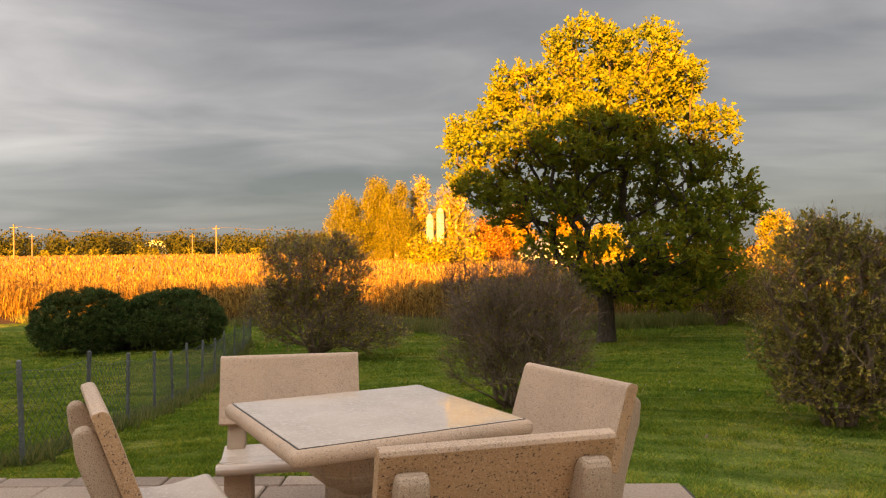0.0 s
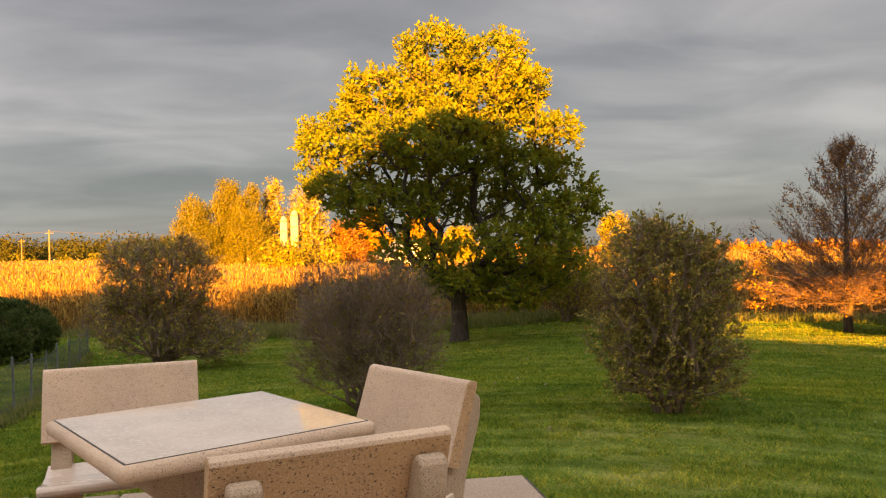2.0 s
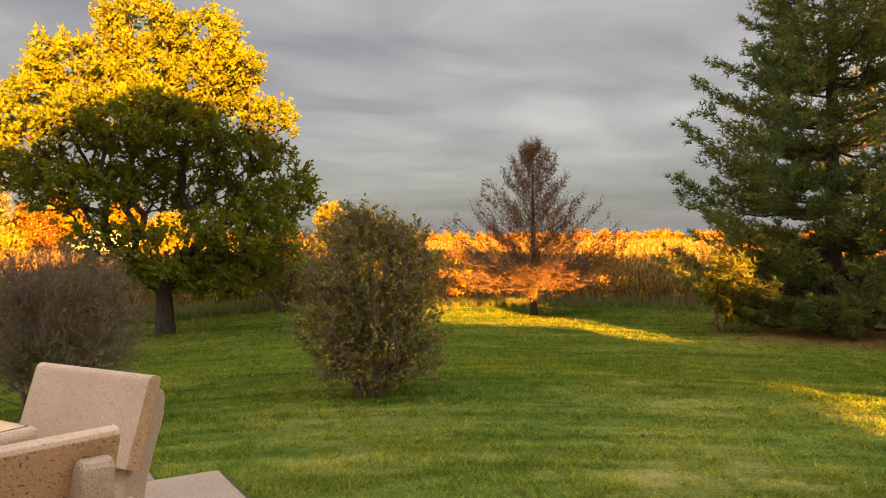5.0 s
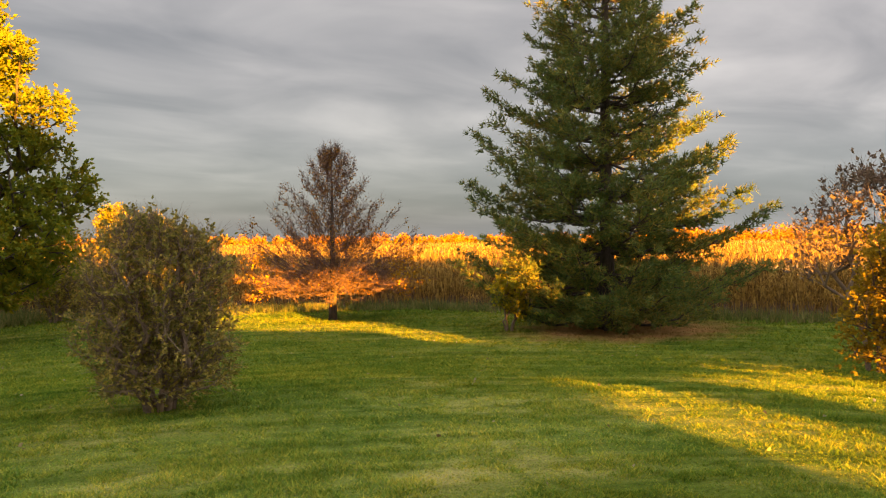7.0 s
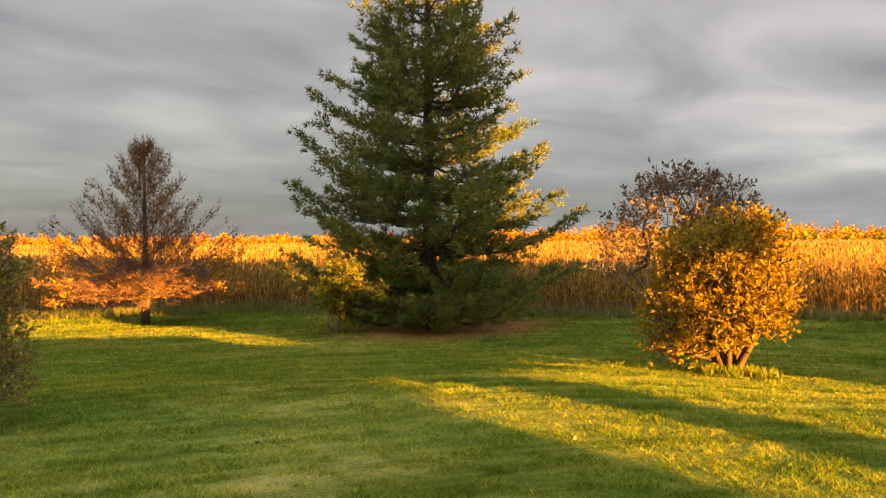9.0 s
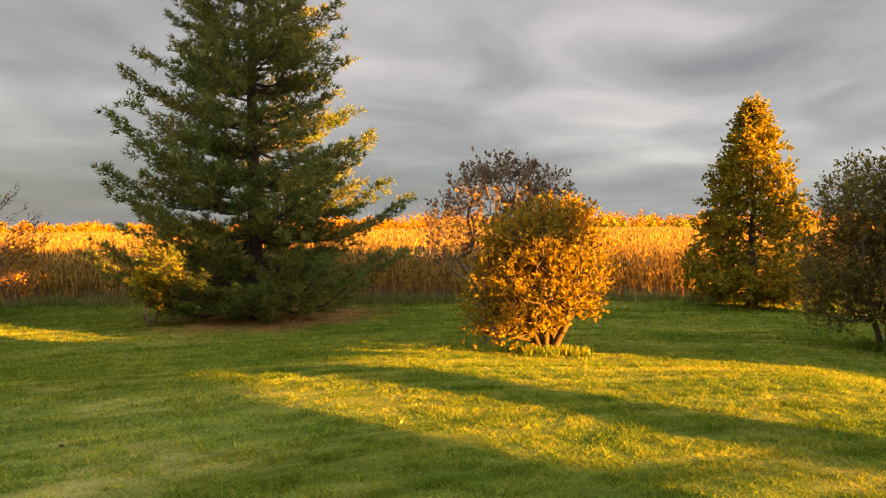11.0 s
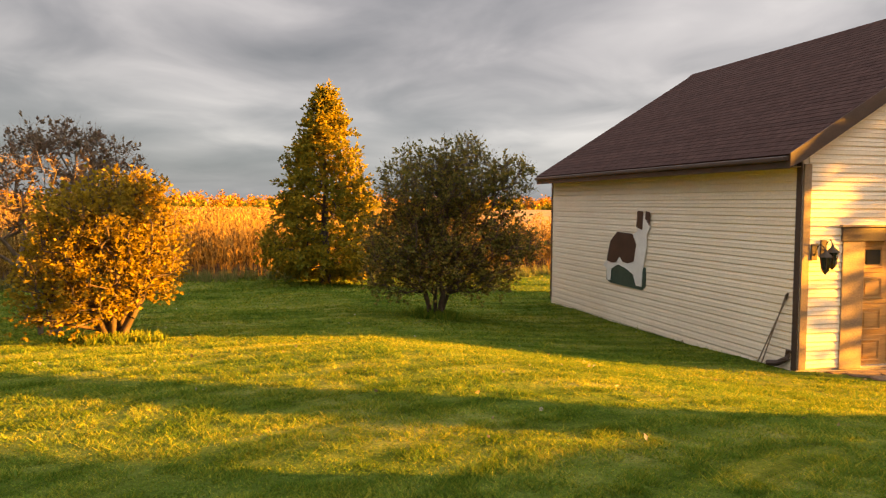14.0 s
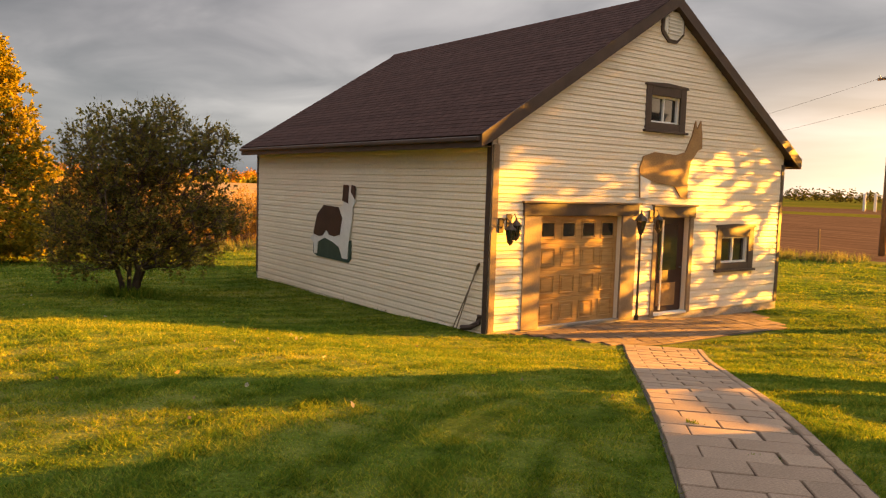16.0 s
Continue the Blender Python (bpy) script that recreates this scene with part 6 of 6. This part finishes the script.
def treeline(name, yaw0, yaw1, r0, r1, count, h, mat, label, seed, size=1.5, per=46, wide=1.0):
    """A wood on the skyline: many separate crowns of coarse leaf clumps."""
    rng = np.random.default_rng(seed)
    yaw = np.radians(rng.uniform(yaw0, yaw1, count))
    r = rng.uniform(r0, r1, count)
    x, y = -np.sin(yaw) * r, np.cos(yaw) * r
    z = land(x, y)
    hh = h * rng.uniform(0.55, 1.15, count)
    ww = hh * rng.uniform(0.28, 0.55, count) * wide
    d = unit(rng.normal(size=(count * per, 3))) * (rng.random(count * per) ** 0.4)[:, None]
    c = np.repeat(np.column_stack([x, y, z + hh * 0.52]), per, axis=0) + d * np.repeat(np.column_stack([ww, ww, hh * 0.5]), per, axis=0)
    c[:, 2] = np.maximum(c[:, 2], np.repeat(z, per) + 0.2)
    v, f = leaf_mesh(c, size, rng, 0.8, 0.0)
    tagged(mesh_part(name, v, f, mat), label, "trees", kind="stuff")


treeline("far_woods", 8, 48, 230, 300, 300, 8.6, DARK_WOOD, "dark green and gold far woods along the skyline", 91, 0.65, 260)
treeline("far_woods", 8, 48, 200, 225, 40, 4.0, POPLAR_LEAF, "low golden trees before the far woods", 92, 0.5, 120)
treeline("far_woods", -70, 4, 380, 520, 420, 5.6, ORANGE_WOOD, "orange autumn woods along the skyline", 93, 1.2, 70)
treeline("far_woods", -110, -62, 260, 420, 400, 6.6, ORANGE_WOOD, "orange and gold autumn woods behind the corn", 94, 0.9, 70)
treeline("far_woods", -110, -70, 210, 255, 90, 3.6, GOLD_LEAF, "low gold scrub at the edge of the corn", 95, 1.2)
treeline("far_woods", -165, -108, 420, 560, 420, 7.0, DARK_WOOD, "dark distant woods beyond the ploughed field", 96, 1.1)


def weeds(name, line, width, count, h, mat, label, seed, size=0.16):
    rng = np.random.default_rng(seed)
    p = along(line, 0.1)
    p = p[rng.integers(0, len(p), count)] + rng.normal(size=(count, 2)) * width
    z = land(p[:, 0], p[:, 1])
    C = np.column_stack([p, z])
    v, f = spray_mesh(C, np.tile([[0, 0, 1.0]], (count, 1)), h, 0.012, 7, rng, 0.5)
    tagged(mesh_part(name, v, f, mat), label, "weeds", kind="stuff")


weeds("tall_weeds", [(-20, 35.6), (-2.4, 32.3), (10, 29.4), (20.8, 22), (24.2, 10.5), (27.6, 3), (30, -9), (28, -23), (18, -32)], 0.45, 5000, 0.42, WEED, "rough grass and weeds along the field edge", 101)
weeds("tall_weeds", [(-6.4, 5.9), (-3.73, 6.63), (-4.2, 10.9), (-5.4, 17.5), (-6.95, 26.6)], 0.13, 1200, 0.17, WEED, "rough grass along the wire fence", 102)
weeds("tall_weeds", [(-4, 31.2), (4, 29.8), (9, 28.8)], 0.7, 1500, 0.6, WEED, "tall dark weeds behind the oak", 103)
weeds("grass_tuft", [(12.9, 2.2), (13.6, 2.6)], 0.28, 240, 0.17, BLADE, "uncut grass round the shrub stems", 104)
weeds("grass_tuft", [(3.95, -4.6), (4.02, -4.66)], 0.03, 14, 0.06, BLADE, "green grass tuft growing in a path joint", 106)
weeds("grass_tuft", [(3.05, -4.42), (3.3, -4.2)], 0.03, 22, 0.05, BLADE, "green grass tuft growing in a path joint", 107)
weeds("grass_tuft", [(17.4, -3.7), (18.1, -3.3)], 0.3, 200, 0.22, BLADE, "uncut grass round the shrub stems", 105)


# ---- unseen blocks and trees behind the viewer, shaped to cast the evening shade ----
SIDE, AWAY = Vector((math.cos(SUN_YAW), -math.sin(SUN_YAW), 0)), Vector((math.sin(SUN_YAW), math.cos(SUN_YAW), 0))


def behind(u, s, z):
    return SIDE * u + AWAY * s + Vector((0, 0, z))


def build_shade_house():
    # house out of view: walls and roof sized to fit the shadow edges
    c = behind(0, 0, 0)
    h = thing("house", pose(c.x, c.y, 0, 0, 0, -math.degrees(SUN_YAW)), "unseen house behind the patio, sized to cast the evening shade", "house")
    part("wall", box_bm((13.5, 8.0, 6.9), (-2.1, -12, 2.95), 0.02), SIDING, h)
    bm = bmesh.new()
    eave = [bm.verts.new(p) for p in ((-9.5, -16.4, 6.9), (4.7, -16.4, 6.9), (4.7, -7.6, 6.9), (-9.5, -7.6, 6.9))]
    ridge = [bm.verts.new(p) for p in ((-1.2, -12, 10.75), (4.0, -12, 9.8))]
    bm.faces.new((eave[0], eave[1], ridge[1], ridge[0]))
    bm.faces.new((eave[2], eave[3], ridge[0], ridge[1]))
    bm.faces.new((eave[1], eave[2], ridge[1]))
    bm.faces.new((eave[3], eave[0], ridge[0]))
    bm.faces.new(eave[::-1])
    bmesh.ops.recalc_face_normals(bm, faces=bm.faces)
    part("roof", bm, SHINGLE, h)
    part("door", box_bm((0.9, 0.06, 2.05), (0.5, -7.98, 1.05), 0.01), WHITE, h)
    part("window", box_bm((1.4, 0.06, 1.2), (-3, -7.98, 1.6), 0.01), GLASS, h)
    part("window", box_bm((1.2, 0.06, 1.2), (-3, -7.98, 4.4), 0.01), GLASS, h)
    # added slabs out of view; their gaps let through the lawn's sunlit strips
    c = thing("carport", h.matrix_basis.copy(), "unseen slabs cut to shape the sunlit strips on the lawn", "carport")
    up = 0.9
    def slab(name, outline, mat, deep=0.3, at=-18.3):
        part(name, prism_bm([(x, z + up) for x, z in outline], deep, "y", at), mat, c)
    # roofs, post, rails and steps below are only shadow outlines, no real stair
    slab("roof", ((4.6, 1.96), (4.98, 2.09), (5.15, 2.23), (5.49, 2.39), (6.5, 2.54), (6.9, 2.57), (7.2, 2.48), (8.1, 2.34), (9.4, 2.38), (10.6, 2.2), (11.4, 2.55), (11.6, 2.95), (10.2, 3.14), (9.9, 3.6), (8.7, 3.75), (7.0, 4.0), (4.6, 4.2)), SHINGLE)
    slab("upper_roof", ((10.3, 4.1), (11.6, 3.78), (12.2, 3.62), (12.3, 4.4), (12.1, 4.8), (10.5, 4.7)), SHINGLE)
    slab("post", ((10.9, 2.4), (11.0, 2.4), (11.0, 4.2), (10.9, 4.2)), TAN_TRIM, 0.1)
    slab("bent_shade_slab", ((7.16, 2.6), (6.8, 2.26), (6.5, 2.05), (6.24, 1.95), (5.97, 1.78), (5.88, 1.7), (5.76, 1.64), (5.83, 1.43), (6.2, 1.14), (6.4, 1.0), (6.55, 0.6), (6.95, 0.2), (7.3, -0.5), (7.6, -1.9), (8.6, -1.9), (8.5, 0.27), (8.55, 0.43), (7.39, 0.9), (7.08, 1.07), (6.8, 1.4), (6.95, 1.5), (7.02, 1.7), (7.16, 1.85), (7.58, 2.07), (8.1, 2.3), (8.3, 2.6)), CONCRETE)
    slab("slanted_shade_slab", ((4.5, 1.72), (4.86, 1.66), (5.24, 1.58), (5.51, 1.46), (5.85, 1.42), (6.2, 1.14), (6.14, 1.11), (5.34, 1.35), (4.86, 1.46), (4.3, 1.57)), TAN_TRIM)
    slab("thin_shade_slab", ((4.5, 2.02), (5.05, 1.95), (5.64, 1.81), (5.97, 1.79), (5.85, 1.74), (5.11, 1.87), (4.5, 1.95)), TAN_TRIM, 0.1)
    slab("step", ((4.3, 1.50), (4.86, 1.40), (5.34, 1.29), (6.14, 1.07), (6.4, 1.0), (6.3, 0.93), (5.0, 1.12), (4.3, 1.22)), CONCRETE)
    slab("step", ((4.3, 1.04), (5.0, 0.99), (5.6, 0.9), (6.2, 0.78), (6.6, 0.6), (5.0, 0.82), (4.3, 0.88)), CONCRETE)
    slab("step", ((4.3, 0.55), (5.0, 0.55), (6.6, 0.4), (7.0, -0.1), (7.5, -1.9), (4.3, -1.9)), CONCRETE)
    # added wall out of view; its uneven top draws the left field's shadow line
    b = thing("outbuilding", h.matrix_basis.copy(), "unseen wall outlined to shade the left field edge", "outbuilding")
    part("wall", prism_bm([(-27, -2), (-8.0, -2), (-8.0, 8.2), (-10.6, 8.1), (-11.3, 7.0), (-14, 7.1), (-17.7, 7.9), (-21.4, 7.4), (-25, 6.2), (-27, 5.6)], 3.0, "y", -22.0), SIDING, b)


build_shade_house()


def caster_tree(name, u, s, blobs, trunk, label, seed, tips, per, thick, size=0.2):
    p = behind(u, s, 0)
    return woody(name, (p.x, p.y), blobs, label, "tree", seed, OAK_LEAF, tips=tips, per=per, reach=0.6, size=size, trunk=trunk, thick=thick, turn=-math.degrees(SUN_YAW) - facing(p.x, p.y), step=0.6, power=0.5)


# added trees out of view; leaf clumps sit where their shade should fall
caster_tree("garden_tree", 13.0, -24, [(-2.2, 0, 13.3, 1.5, 1.5, 1.2), (2.5, 0, 14.2, 2.0, 2.0, 1.3), (-3.0, 0, 11.2, 2.5, 2.2, 2.3), (0.0, 0, 11.1, 2.8, 2.4, 2.5), (1.9, 0, 10.2, 2.0, 2.4, 2.6), (1.2, 0, 12.8, 3.0, 2.2, 2.0)], 5.8, "unseen spreading tree added to shade the pine and young tree", 111, 1100, 44, 0.008, 0.32)
caster_tree("garden_tree", 17.4, -30, [(-3.3, 0, 6.6, 0.9, 1.0, 1.4), (-2.4, 0, 7.4, 0.8, 1.0, 0.8), (-3.5, 0, 4.6, 0.6, 0.8, 0.7), (-1.9, 0, 3.2, 0.75, 0.9, 0.8), (-2.5, 0, 4.6, 0.5, 0.8, 0.5), (-1.5, 0, 5.6, 0.6, 0.8, 0.8), (-2.2, 0, 3.4, 0.5, 0.8, 0.5), (-3.3, 0, 3.2, 0.5, 0.8, 0.5)], 2.0, "unseen thinly leaved tree added to dapple the garage gable", 112, 250, 11, 0.008, 0.25)
caster_tree("garden_tree", 18.0, -35, [(-3.0, 0, 8.2, 1.6, 1.5, 1.0), (-0.6, 0, 8.4, 1.9, 1.5, 1.2), (1.8, 0, 8.0, 1.8, 1.5, 1.1), (4.2, 0, 7.6, 1.6, 1.5, 1.0), (0.6, 0, 9.2, 1.5, 1.3, 0.9)], 5.5, "unseen broad tree added to shade the corn and gable top", 113, 400, 30, 0.008, 0.3)


# ---- grass ----
def build_grass():
    rng = np.random.default_rng(121)
    n = 1350000
    r = 3.3 * (36 / 3.3) ** (rng.random(n) ** 0.85)
    yaw = np.radians(rng.uniform(-156, 36, n))
    x, y = 0.2 - np.sin(yaw) * r, -0.2 + np.cos(yaw) * r
    keep = inside(LAWN, x, y)
    keep &= ~((x > -6.1) & (x < 1.49) & (y < 4.86) & (y > -3.7))
    d = (PATH_B - PATH_A).normalized()
    a, b = (x - PATH_A.x) * d.x + (y - PATH_A.y) * d.y, -(x - PATH_A.x) * d.y + (y - PATH_A.y) * d.x
    keep &= ~((a > 0.1) & (a < 11.4) & (b < 0.48) & (b > -path_side(a) - 0.10))
    inv = GAR.inverted()
    gx = inv[0][0] * x + inv[0][1] * y + inv[0][3]
    gy = inv[1][0] * x + inv[1][1] * y + inv[1][3]
    keep &= ~((gx > -0.02) & (gx < 9.2) & (gy > -0.02) & (gy < 10.5))
    keep &= ~((gx > 0.42) & (gx < 8.2 - np.clip(-gy - 1, 0, 2) * 1.9) & (gy > -2.25) & (gy < 0))
    keep &= ~((np.hypot((x - 20.0) / 4.0, (y - 11.6) / 3.0) < 1) & (rng.random(n) < 0.75 * np.clip(2.2 - 2.2 * np.hypot((x - 20.0) / 4.0, (y - 11.6) / 3.0), 0, 1)))
    x, y, r = x[keep], y[keep], r[keep]
    n = len(x)
    z = land(x, y)
    grid = rng.random((512, 512))

    def clump(step):
        p, q = x / step + 900.3, y / step + 900.7
        i, j = p.astype(int), q.astype(int)
        fx, fy = p - i, q - j
        fx, fy = fx * fx * (3 - 2 * fx), fy * fy * (3 - 2 * fy)
        g = lambda a, b: grid[(i + a) % 512, (j + b) % 512]
        return (g(0, 0) * (1 - fx) + g(1, 0) * fx) * (1 - fy) + (g(0, 1) * (1 - fx) + g(1, 1) * fx) * fy
    tall = 0.45 + 1.1 * soft(0.30, 0.75, 0.6 * clump(0.15) + 0.3 * clump(0.36) + 0.1 * clump(1.3))
    ring = np.hypot(x + 3.0, y + 8.0) + 0.25 * clump(2.3)
    tall = tall * (1.0 + 0.35 * np.sin(ring * 2 * math.pi / 0.62) * clump(3.1))
    h = (0.017 + 0.0008 * r) * rng.uniform(0.6, 1.4, n) * tall * np.where(rng.random(n) < 0.10, 1.6, 1.0)
    w = 0.0024 * (1 + r / 4)
    a = rng.random(n) * 2 * math.pi
    base = np.column_stack([x, y, z - 0.004])
    s = np.column_stack([np.cos(a), np.sin(a), np.zeros(n)]) * w[:, None]
    lean = rng.normal(size=(n, 2)) * 0.8
    tip = base + np.column_stack([lean[:, 0] * h, lean[:, 1] * h, h])
    V = np.stack([base - s, base + s, tip], 1).reshape(-1, 3)
    tagged(mesh_part("lawn_grass", V, np.arange(n * 3).reshape(-1, 3), BLADE), "short mown green grass blades of the lawn", "grass", kind="stuff")
    m = 260
    r = rng.uniform(4.5, 26, m)
    yaw = np.radians(rng.uniform(-140, 10, m))
    x, y = -np.sin(yaw) * r, np.cos(yaw) * r
    C = np.column_stack([x, y, land(x, y) + 0.035])
    v, f = leaf_mesh(C, 0.045, rng, 0.7, 0.0)
    tagged(mesh_part("fallen_leaves", v, f, LITTER_LEAF), "scattered pale fallen leaves on the lawn", "leaves", kind="stuff")


build_grass()
